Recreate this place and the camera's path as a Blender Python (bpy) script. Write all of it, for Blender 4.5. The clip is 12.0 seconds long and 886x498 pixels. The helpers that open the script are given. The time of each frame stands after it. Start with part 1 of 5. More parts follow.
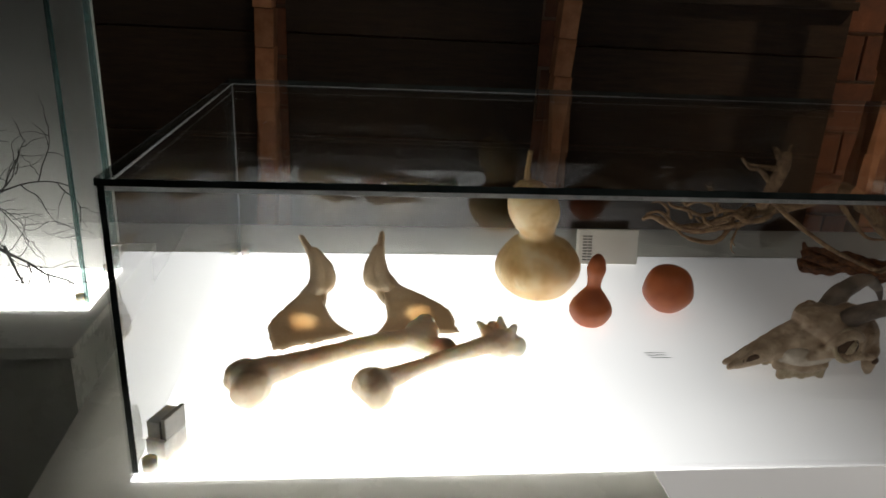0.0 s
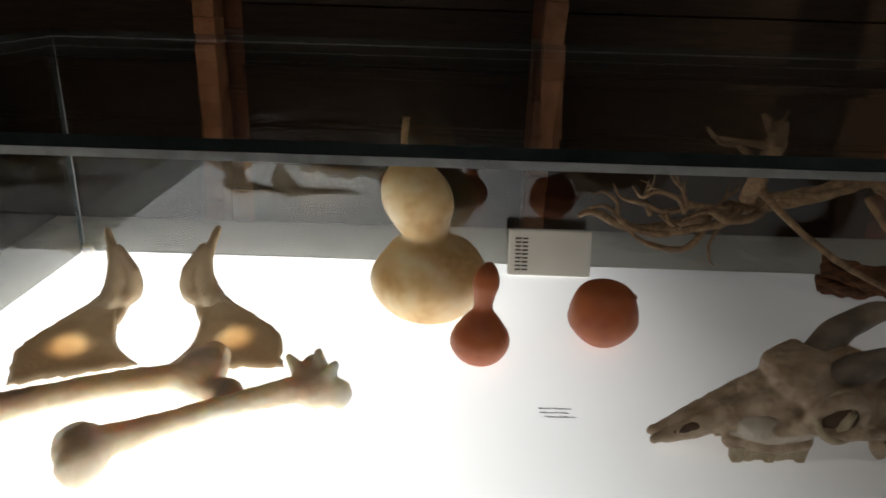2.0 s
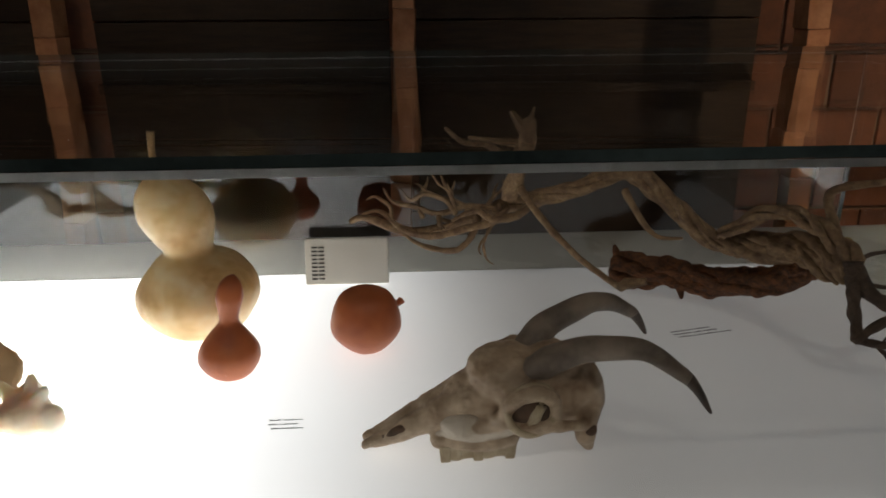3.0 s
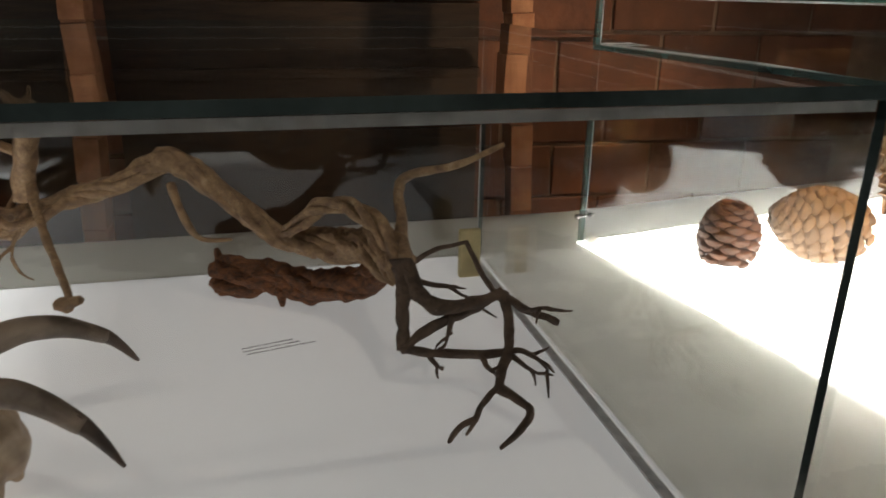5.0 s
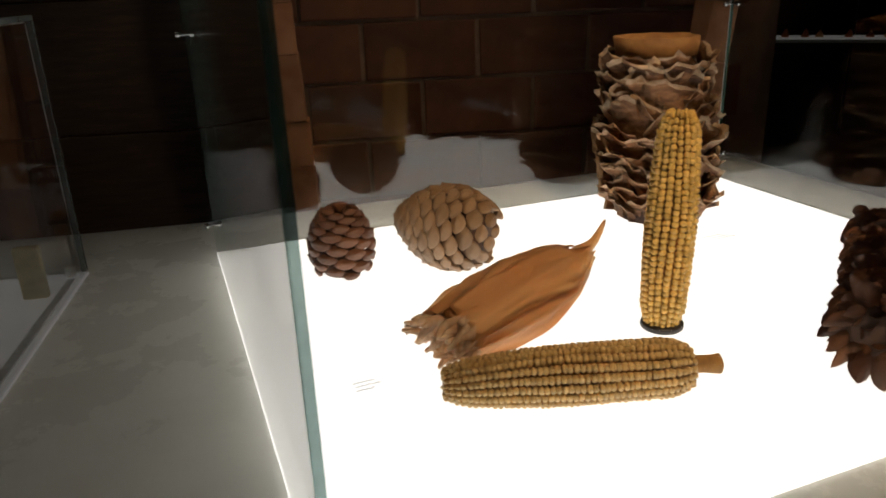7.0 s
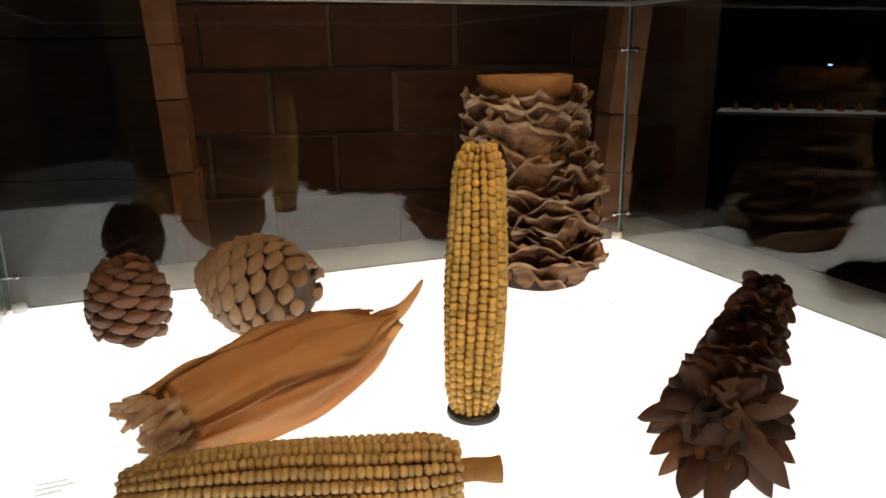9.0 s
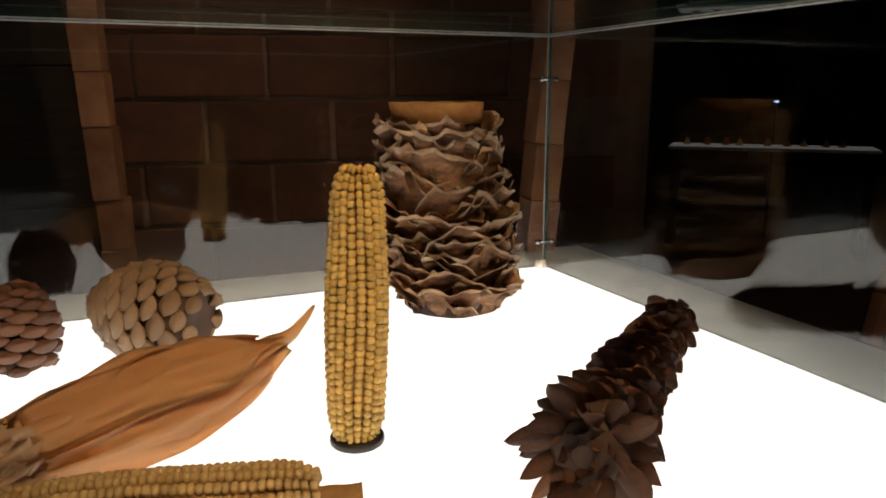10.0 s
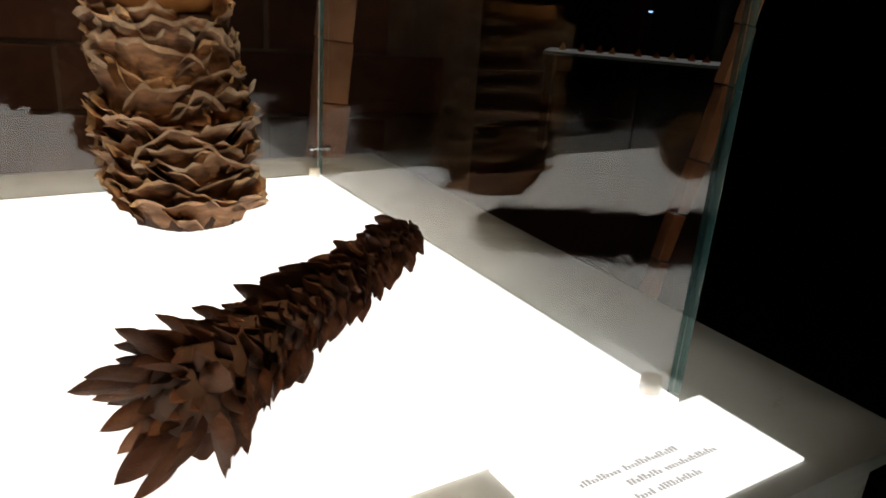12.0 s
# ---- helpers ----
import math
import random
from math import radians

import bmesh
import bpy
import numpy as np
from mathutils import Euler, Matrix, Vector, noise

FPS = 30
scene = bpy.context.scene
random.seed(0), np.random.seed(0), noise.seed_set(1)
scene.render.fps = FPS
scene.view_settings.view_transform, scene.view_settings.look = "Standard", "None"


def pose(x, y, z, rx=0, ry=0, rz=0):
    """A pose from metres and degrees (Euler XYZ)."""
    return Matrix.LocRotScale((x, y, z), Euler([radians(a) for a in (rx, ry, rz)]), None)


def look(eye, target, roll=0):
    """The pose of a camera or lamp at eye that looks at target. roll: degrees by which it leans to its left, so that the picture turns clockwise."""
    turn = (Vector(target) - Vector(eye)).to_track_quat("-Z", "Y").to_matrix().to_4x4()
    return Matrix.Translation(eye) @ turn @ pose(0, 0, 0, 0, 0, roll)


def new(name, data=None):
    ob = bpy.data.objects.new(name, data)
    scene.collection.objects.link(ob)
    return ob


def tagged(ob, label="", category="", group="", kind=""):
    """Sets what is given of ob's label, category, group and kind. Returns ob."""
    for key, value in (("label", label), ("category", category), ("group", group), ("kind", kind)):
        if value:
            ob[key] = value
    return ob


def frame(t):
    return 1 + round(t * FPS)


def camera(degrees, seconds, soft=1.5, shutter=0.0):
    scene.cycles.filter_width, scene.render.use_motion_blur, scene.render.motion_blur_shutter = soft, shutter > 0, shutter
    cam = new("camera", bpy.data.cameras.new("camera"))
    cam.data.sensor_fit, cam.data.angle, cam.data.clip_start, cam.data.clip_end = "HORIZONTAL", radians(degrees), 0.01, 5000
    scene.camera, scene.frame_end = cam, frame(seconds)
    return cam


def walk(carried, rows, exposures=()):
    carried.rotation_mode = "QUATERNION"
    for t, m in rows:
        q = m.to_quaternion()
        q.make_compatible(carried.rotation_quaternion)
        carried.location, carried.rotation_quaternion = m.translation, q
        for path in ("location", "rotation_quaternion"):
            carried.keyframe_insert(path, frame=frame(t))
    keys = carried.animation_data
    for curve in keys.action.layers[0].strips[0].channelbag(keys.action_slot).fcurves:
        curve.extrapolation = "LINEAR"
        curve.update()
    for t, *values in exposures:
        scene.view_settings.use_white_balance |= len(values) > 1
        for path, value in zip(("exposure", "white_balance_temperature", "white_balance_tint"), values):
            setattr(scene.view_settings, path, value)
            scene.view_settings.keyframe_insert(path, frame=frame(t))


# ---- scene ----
cam = camera(63.0, 12.0, soft=1.6, shutter=0.15)
PATH = [
    (0, (0.545, 0.518, 1.434), (1.033, 2.326, 0.733), 2.9),
    (0.5, (0.618, 0.573, 1.395), (1.033, 2.408, 0.718), 2.0),
    (1, (0.689, 0.681, 1.373), (1.044, 2.537, 0.719), 2.6),
    (1.5, (0.759, 0.753, 1.34), (1.081, 2.606, 0.66), 0.8),
    (2, (0.903, 0.755, 1.331), (1.174, 2.609, 0.632), 1.7),
    (2.5, (1.044, 0.75, 1.331), (1.38, 2.595, 0.635), 0.7),
    (2.7, (1.094, 0.739, 1.33), (1.443, 2.585, 0.642), 0.2),
    (4.3, (1.307, 0.684, 1.308), (1.906, 2.484, 0.674), -1.2),
    (4.5, (1.365, 0.7, 1.298), (2.019, 2.479, 0.659), -0.6),
    (5, (1.517, 0.745, 1.291), (2.246, 2.478, 0.611), 0.8),
    (5.5, (1.627, 0.75, 1.292), (2.391, 2.467, 0.609), -1.3),
    (6, (1.797, 0.703, 1.311), (2.499, 2.432, 0.593), -0.4),
    (6.5, (1.988, 0.64, 1.305), (2.621, 2.408, 0.619), -0.6),
    (7, (2.101, 0.631, 1.271), (2.731, 2.398, 0.576), -2.1),
    (7.5, (2.197, 0.68, 1.257), (2.883, 2.422, 0.553), -1.6),
    (7.7, (2.224, 0.696, 1.26), (2.945, 2.448, 0.62), -1.9),
    (9.3, (2.35, 0.684, 1.209), (3.015, 2.507, 0.724), -0.7),
    (9.5, (2.363, 0.677, 1.209), (3.044, 2.501, 0.755), -0.7),
    (10, (2.397, 0.669, 1.203), (3.16, 2.467, 0.774), -0.2),
    (10.5, (2.428, 0.664, 1.2), (3.291, 2.414, 0.764), 0.1),
    (11, (2.472, 0.643, 1.212), (3.393, 2.348, 0.72), 0.4),
    (11.5, (2.53, 0.634, 1.211), (3.459, 2.315, 0.651), 0.6),
    (12, (2.594, 0.648, 1.209), (3.59, 2.24, 0.52), 4.1),
]
walk(cam, [(t, look(eye, target, roll)) for t, eye, target, roll in PATH],
     [(0.0, 0.0), (1.5, 0.0), (2.2, 0.05), (2.7, 0.25), (4.3, 1.15), (5.2, 1.28), (5.6, 1.1), (6.0, 0.1), (6.5, -0.6), (7.2, -0.5), (9.3, -0.5), (11.5, -0.42), (12.0, -0.3)])

# ---- world and lamps ----
TABLE = 0.92
world = bpy.data.worlds.new("dark_attic")
world.use_nodes = True
world.node_tree.nodes["Background"].inputs[0].default_value = (0.9, 0.75, 0.6, 1)
world.node_tree.nodes["Background"].inputs[1].default_value = 0.0
scene.world = world
scene.view_settings.exposure = 0.0

PANEL_A_LEFT, PANEL_A_RIGHT, PANEL_B, PANEL_TEXT, PANEL_L = 1.9, 0.105, 1.85, 1.5, 4.2
# The last four lamps are added, unseen, to brighten wall and ribs.
SPOTS = [(0.9, 0.0, 8.0, 1.1, 1.35, 0.92, 36), (1.9, 0.0, 10.0, 1.65, 1.35, 0.92, 34), (2.5, 0.0, 175.0, 2.64, 1.38, 1.0, 28), (2.9, 1.5, 27.0, 2.5, 2.32, 1.35, 44), (0.65, 1.95, 7.0, 0.55, 2.8, 1.0, 60), (1.7, 1.9, 0.25, 1.6, 2.65, 1.2, 75), (3.75, 0.75, 24.0, 3.80, 1.58, 1.15, 26)]


# ---- materials ----
def material(name, base, rough=0.6, metal=0.0, dark=None, scale=20.0, bump=0.0, bump_scale=60.0, each=0.0,
             translucent=0.0, stretch=(1, 1, 1), contrast=(0.35, 0.65), light=None, deep=0.0):
    """A procedural surface: two colours mixed by coarse and fine noise, with relief; each varies piece by piece."""
    m = bpy.data.materials.new(name)
    m.use_nodes = True
    nt = m.node_tree
    p = nt.nodes["Principled BSDF"]
    p.inputs["Roughness"].default_value = rough
    p.inputs["Metallic"].default_value = metal
    if deep:
        p.inputs["Subsurface Weight"].default_value = deep
        p.inputs["Subsurface Radius"].default_value = (1.0, 0.80, 0.55)
        p.inputs["Subsurface Scale"].default_value = 0.022
    co = nt.nodes.new("ShaderNodeTexCoord")
    mp = nt.nodes.new("ShaderNodeMapping")
    mp.inputs["Scale"].default_value = stretch
    nt.links.new(co.outputs["Object"], mp.inputs["Vector"])
    n1 = nt.nodes.new("ShaderNodeTexNoise")
    n1.inputs["Scale"].default_value = scale
    n1.inputs["Detail"].default_value = 6
    n1.inputs["Roughness"].default_value = 0.65
    nt.links.new(mp.outputs[0], n1.inputs["Vector"])
    ramp = nt.nodes.new("ShaderNodeValToRGB")
    ramp.color_ramp.elements[0].position, ramp.color_ramp.elements[1].position = contrast
    ramp.color_ramp.elements[0].color = (*(dark or [c * 0.7 for c in base]), 1)
    ramp.color_ramp.elements[1].color = (*base, 1)
    if light:
        e = ramp.color_ramp.elements.new(min(0.99, contrast[1] + 0.12))
        e.color = (*light, 1)
    nt.links.new(n1.outputs["Fac"], ramp.inputs[0])
    colour = ramp.outputs[0]
    if each:
        info = nt.nodes.new("ShaderNodeObjectInfo")
        mr = nt.nodes.new("ShaderNodeMapRange")
        mr.inputs["To Min"].default_value, mr.inputs["To Max"].default_value = 1 - each, 1 + each * 0.6
        nt.links.new(info.outputs["Random"], mr.inputs["Value"])
        hsv = nt.nodes.new("ShaderNodeHueSaturation")
        nt.links.new(mr.outputs[0], hsv.inputs["Value"])
        nt.links.new(colour, hsv.inputs["Color"])
        colour = hsv.outputs[0]
    nt.links.new(colour, p.inputs["Base Color"])
    rr = nt.nodes.new("ShaderNodeMapRange")
    rr.inputs["To Min"].default_value, rr.inputs["To Max"].default_value = max(0.02, rough - 0.1), min(1, rough + 0.1)
    nt.links.new(n1.outputs["Fac"], rr.inputs["Value"])
    nt.links.new(rr.outputs[0], p.inputs["Roughness"])
    if bump:
        n2 = nt.nodes.new("ShaderNodeTexNoise")
        n2.inputs["Scale"].default_value = bump_scale
        n2.inputs["Detail"].default_value = 8
        nt.links.new(mp.outputs[0], n2.inputs["Vector"])
        b = nt.nodes.new("ShaderNodeBump")
        b.inputs["Strength"].default_value = bump
        b.inputs["Distance"].default_value = 0.004
        nt.links.new(n2.outputs["Fac"], b.inputs["Height"])
        nt.links.new(b.outputs[0], p.inputs["Normal"])
    if translucent:
        tr = nt.nodes.new("ShaderNodeBsdfTranslucent")
        nt.links.new(colour, tr.inputs["Color"])
        mix = nt.nodes.new("ShaderNodeMixShader")
        mix.inputs[0].default_value = translucent
        nt.links.new(p.outputs[0], mix.inputs[1])
        nt.links.new(tr.outputs[0], mix.inputs[2])
        nt.links.new(mix.outputs[0], nt.nodes["Material Output"].inputs[0])
    return m


def light_panel(name, a, b=None, start=0.4, end=0.95, tint=(1.0, 0.965, 0.92), base=0.75):
    """A backlit opal acrylic sheet; its tubes fade from strength a to b between two places along x."""
    m = bpy.data.materials.new(name)
    m.use_nodes = True
    nt = m.node_tree
    p = nt.nodes["Principled BSDF"]
    p.inputs["Base Color"].default_value = (base, base, base, 1)
    p.inputs["Roughness"].default_value = 0.3
    p.inputs["Emission Color"].default_value = (*tint, 1)
    co = nt.nodes.new("ShaderNodeTexCoord")
    n = nt.nodes.new("ShaderNodeTexNoise")
    n.inputs["Scale"].default_value = 3.0
    nt.links.new(co.outputs["Object"], n.inputs["Vector"])
    mr = nt.nodes.new("ShaderNodeMapRange")
    mr.inputs["To Min"].default_value, mr.inputs["To Max"].default_value = 0.92, 1.08
    nt.links.new(n.outputs["Fac"], mr.inputs["Value"])
    out = mr.outputs[0]
    mul = nt.nodes.new("ShaderNodeMath")
    mul.operation = "MULTIPLY"
    nt.links.new(out, mul.inputs[0])
    if b is None:
        mul.inputs[1].default_value = a
    else:
        sx = nt.nodes.new("ShaderNodeSeparateXYZ")
        nt.links.new(co.outputs["Object"], sx.inputs[0])
        g = nt.nodes.new("ShaderNodeMapRange")
        g.interpolation_type = "SMOOTHSTEP"
        for k, v in (("From Min", start), ("From Max", end), ("To Min", a), ("To Max", b)):
            g.inputs[k].default_value = v
        nt.links.new(sx.outputs[0], g.inputs["Value"])
        nt.links.new(g.outputs[0], mul.inputs[1])
    nt.links.new(mul.outputs[0], p.inputs["Emission Strength"])
    return m


def clear_glass(name, tint=(0.985, 0.99, 0.987)):
    """Thin clear glass: light passes straight, gloss follows the viewing angle."""
    m = bpy.data.materials.new(name)
    m.use_nodes = True
    nt = m.node_tree
    nt.nodes.remove(nt.nodes["Principled BSDF"])
    tr = nt.nodes.new("ShaderNodeBsdfTransparent")
    tr.inputs[0].default_value = (*tint, 1)
    gl = nt.nodes.new("ShaderNodeBsdfGlossy")
    gl.inputs["Roughness"].default_value = 0.0
    gl.inputs[0].default_value = (1, 1, 1, 1)
    lw = nt.nodes.new("ShaderNodeLayerWeight")
    lw.inputs[0].default_value = 0.5
    pw = nt.nodes.new("ShaderNodeMath")
    pw.operation = "POWER"
    pw.inputs[1].default_value = 5.0
    nt.links.new(lw.outputs["Facing"], pw.inputs[0])
    ma = nt.nodes.new("ShaderNodeMath")
    ma.operation = "MULTIPLY_ADD"
    ma.inputs[1].default_value, ma.inputs[2].default_value = 0.94, 0.045
    nt.links.new(pw.outputs[0], ma.inputs[0])
    mix = nt.nodes.new("ShaderNodeMixShader")
    nt.links.new(ma.outputs[0], mix.inputs[0])
    nt.links.new(tr.outputs[0], mix.inputs[1])
    nt.links.new(gl.outputs[0], mix.inputs[2])
    nt.links.new(mix.outputs[0], nt.nodes["Material Output"].inputs[0])
    return m


M = {}
M["glass"] = clear_glass("clear_glass")
M["glass_edge"] = material("glass_edge", (0.16, 0.34, 0.32), 0.12, dark=(0.05, 0.13, 0.13), scale=6)
# Shaded copy of the glass edge: the long case's weaker light in its colour.
M["glass_edge_shaded"] = material("glass_edge_shaded", (0.10, 0.135, 0.135), 0.12, dark=(0.025, 0.035, 0.035), scale=6)
_n = M["glass_edge"].node_tree
_t, _x = _n.nodes.new("ShaderNodeBsdfTransparent"), _n.nodes.new("ShaderNodeMixShader")
_t.inputs[0].default_value = (0.60, 0.80, 0.77, 1)
_x.inputs[0].default_value = 0.45
_n.links.new(_n.nodes["Principled BSDF"].outputs[0], _x.inputs[1])
_n.links.new(_t.outputs[0], _x.inputs[2])
_n.links.new(_x.outputs[0], _n.nodes["Material Output"].inputs[0])
# Pale strips that stand for bright lines of light on the glass.
M["edge_line"] = material("edge_line_white", (0.82, 0.82, 0.81), 0.4, scale=90, translucent=0.5)
M["acrylic"] = material("white_acrylic", (0.80, 0.80, 0.77), 0.28, dark=(0.72, 0.72, 0.69), scale=5, translucent=0.35)
M["panel_a"] = light_panel("backlit_acrylic_a", PANEL_A_LEFT, PANEL_A_RIGHT, 0.20, 1.01, tint=(0.985, 0.98, 0.97))
M["panel_b"] = light_panel("backlit_acrylic_b", PANEL_B)
M["panel_text"] = light_panel("backlit_caption", PANEL_TEXT)
M["panel_text_a"] = light_panel("backlit_caption_a", 0.6, 0.3, 0.0, 0.35)
M["panel_l"] = light_panel("backlit_acrylic_l", PANEL_L)
M["lens"] = light_panel("lamp_lens", 12.0, tint=(1.0, 0.8, 0.6))
M["tube"] = light_panel("lamp_tubes", 5.5)
M["tube_dim"] = light_panel("lamp_tubes_dim", 6.0, 0.4, 0.42, 0.98)
M["chrome"] = material("chrome", (0.75, 0.75, 0.76), 0.15, 1.0, scale=200)
M["white_foot"] = material("opal_plastic", (0.90, 0.88, 0.83), 0.4, scale=60, deep=0.7)
M["yellow_foot"] = material("yellowed_plastic", (0.74, 0.64, 0.36), 0.4, scale=60, translucent=0.35)
M["beige"] = material("beige_plastic", (0.72, 0.70, 0.63), 0.45, dark=(0.62, 0.6, 0.53), scale=15, bump=0.05, bump_scale=400)
M["slot"] = material("dark_slot", (0.06, 0.055, 0.05), 0.6)
M["grey_plastic"] = material("grey_plastic", (0.58, 0.55, 0.48), 0.5, scale=40)
M["ink"] = light_panel("backlit_ink", 0.03, base=0.08)
M["ink_pale"] = light_panel("backlit_pale_ink", 0.62, base=0.2)
M["floor"] = material("dark_floor", (0.07, 0.05, 0.035), 0.6, scale=4, bump=0.2)
M["brick"] = material("brick", (0.24, 0.10, 0.055), 0.9, dark=(0.13, 0.06, 0.04), scale=9, bump=0.6, bump_scale=45, each=0.3, light=(0.30, 0.17, 0.10))
M["rib"] = material("rib_brick", (0.58, 0.29, 0.15), 0.9, dark=(0.36, 0.15, 0.07), scale=12, bump=0.6, bump_scale=60, each=0.25, light=(0.70, 0.44, 0.27))
M["mortar"] = material("mortar", (0.30, 0.20, 0.14), 0.95, dark=(0.20, 0.13, 0.09), scale=14, bump=0.7, bump_scale=80)
M["timber"] = material("dark_timber", (0.055, 0.034, 0.022), 0.75, dark=(0.025, 0.016, 0.011), scale=10, bump=0.4, bump_scale=60, each=0.25, stretch=(1, 8, 8))
M["plaster"] = material("dark_plaster", (0.16, 0.11, 0.08), 0.95, dark=(0.09, 0.06, 0.045), scale=3, bump=0.4, bump_scale=25)
M["black"] = material("black_paint", (0.015, 0.015, 0.015), 0.5, scale=30)
M["bone"] = material("bone", (0.86, 0.75, 0.57), 0.36, dark=(0.60, 0.42, 0.23), scale=14, bump=0.3, bump_scale=150, contrast=(0.30, 0.55), light=(0.90, 0.85, 0.74), deep=0.75)
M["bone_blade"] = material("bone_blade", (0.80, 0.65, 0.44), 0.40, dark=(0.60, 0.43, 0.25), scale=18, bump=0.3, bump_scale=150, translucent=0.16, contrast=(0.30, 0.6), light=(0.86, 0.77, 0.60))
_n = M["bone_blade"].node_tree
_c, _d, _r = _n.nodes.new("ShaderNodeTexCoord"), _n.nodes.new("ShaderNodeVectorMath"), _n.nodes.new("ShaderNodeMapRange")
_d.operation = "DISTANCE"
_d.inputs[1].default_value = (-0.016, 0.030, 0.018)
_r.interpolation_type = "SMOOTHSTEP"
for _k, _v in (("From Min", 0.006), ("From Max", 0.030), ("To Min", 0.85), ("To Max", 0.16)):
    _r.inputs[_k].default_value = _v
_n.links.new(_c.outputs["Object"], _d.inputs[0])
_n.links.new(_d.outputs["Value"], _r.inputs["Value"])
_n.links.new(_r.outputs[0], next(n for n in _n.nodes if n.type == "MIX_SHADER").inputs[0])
M["skull"] = material("skull_bone", (0.62, 0.48, 0.33), 0.45, dark=(0.24, 0.145, 0.08), scale=30, bump=0.45, bump_scale=120, contrast=(0.32, 0.62), light=(0.80, 0.74, 0.65))
M["skull_pale"] = material("pale_cheek_bone", (0.74, 0.66, 0.54), 0.45, dark=(0.46, 0.36, 0.25), scale=26, bump=0.4, bump_scale=140, contrast=(0.3, 0.6), light=(0.84, 0.80, 0.72))
# Dark colour for the shade inside the skull's openings.
M["socket"] = material("cavity_shade", (0.15, 0.085, 0.05), 0.8, dark=(0.06, 0.035, 0.02), scale=60, bump=0.4)
M["teeth"] = material("teeth", (0.60, 0.50, 0.34), 0.45, dark=(0.38, 0.28, 0.16), scale=70, bump=0.3)
M["horn"] = material("horn", (0.34, 0.265, 0.20), 0.5, dark=(0.10, 0.075, 0.055), scale=16, bump=0.4, bump_scale=120)
M["horn_tip"] = material("horn_tip", (0.10, 0.065, 0.045), 0.45, dark=(0.05, 0.035, 0.025), scale=30, bump=0.3, bump_scale=160)
M["gourd"] = material("pale_gourd", (0.80, 0.57, 0.27), 0.36, dark=(0.58, 0.32, 0.11), scale=20, bump=0.12, bump_scale=90, contrast=(0.34, 0.5), light=(0.86, 0.70, 0.42), deep=0.4)
M["stem"] = material("dry_stem", (0.48, 0.30, 0.13), 0.8, scale=80, bump=0.5)
M["red_gourd"] = material("red_gourd", (0.50, 0.14, 0.045), 0.4, dark=(0.37, 0.085, 0.028), scale=24, bump=0.15, bump_scale=260, contrast=(0.3, 0.55))
M["root"] = material("root_wood", (0.37, 0.24, 0.125), 0.65, dark=(0.17, 0.095, 0.05), scale=70, bump=0.8, bump_scale=190, contrast=(0.35, 0.6), light=(0.54, 0.40, 0.25))
M["root_bark"] = material("root_bark", (0.30, 0.12, 0.045), 0.8, dark=(0.075, 0.035, 0.02), scale=45, bump=0.9, bump_scale=150, stretch=(1, 3, 3))
M["twig"] = material("dark_twig", (0.16, 0.105, 0.07), 0.8, dark=(0.06, 0.04, 0.028), scale=70, bump=0.8, bump_scale=220)
M["coral"] = material("black_coral", (0.02, 0.018, 0.016), 0.7, scale=60)
M["cone_dark"] = material("cone_brown", (0.27, 0.125, 0.068), 0.42, dark=(0.09, 0.036, 0.02), scale=60, bump=0.4, bump_scale=260, each=0.3, light=(0.42, 0.27, 0.18))
M["cone_pale"] = material("cone_tan", (0.44, 0.29, 0.16), 0.45, dark=(0.17, 0.085, 0.04), scale=60, bump=0.4, bump_scale=260, each=0.22, light=(0.58, 0.45, 0.30))
# Shade between scales and bracts is put into this dark core colour.
M["cone_gap_shade"] = material("cone_gap_shade", (0.09, 0.045, 0.025), 0.8, scale=60)
M["kernel"] = material("corn_kernel", (0.88, 0.62, 0.21), 0.26, dark=(0.72, 0.43, 0.09), scale=120, each=0.22, translucent=0.12, light=(0.90, 0.72, 0.36))
M["kernel_pale"] = material("pale_kernel", (0.80, 0.58, 0.26), 0.3, dark=(0.58, 0.35, 0.12), scale=120, each=0.22, translucent=0.12, light=(0.70, 0.57, 0.33))
M["cob"] = material("cob", (0.40, 0.21, 0.06), 0.8, scale=120, bump=0.4)
M["ring"] = material("black_ring", (0.02, 0.016, 0.014), 0.4)
M["husk"] = material("dry_husk", (0.92, 0.65, 0.35), 0.38, dark=(0.70, 0.36, 0.13), scale=5, bump=0.22, bump_scale=90, translucent=0.38, stretch=(0.6, 4, 4), contrast=(0.3, 0.62), light=(0.95, 0.82, 0.58))
M["silk"] = material("corn_silk", (0.93, 0.80, 0.62), 0.7, dark=(0.66, 0.42, 0.24), scale=60, bump=0.3, translucent=0.5)
M["palm"] = material("palm_scale", (0.48, 0.255, 0.125), 0.55, dark=(0.12, 0.05, 0.022), scale=22, bump=0.7, bump_scale=150, each=0.25, stretch=(1, 1, 2.5), light=(0.82, 0.60, 0.38), contrast=(0.36, 0.6))
M["palm_edge"] = material("palm_edge", (0.82, 0.64, 0.44), 0.7, dark=(0.46, 0.27, 0.13), scale=40, bump=0.5, bump_scale=200, each=0.2)
# Near-black core colour stands for the shade between the leaf bases.
M["palm_gap_shade"] = material("palm_gap_shade", (0.055, 0.025, 0.014), 0.9, scale=60, bump=0.6)
M["palm_rim"] = material("palm_rim", (0.42, 0.22, 0.075), 0.75, dark=(0.26, 0.12, 0.04), scale=40, bump=0.5)
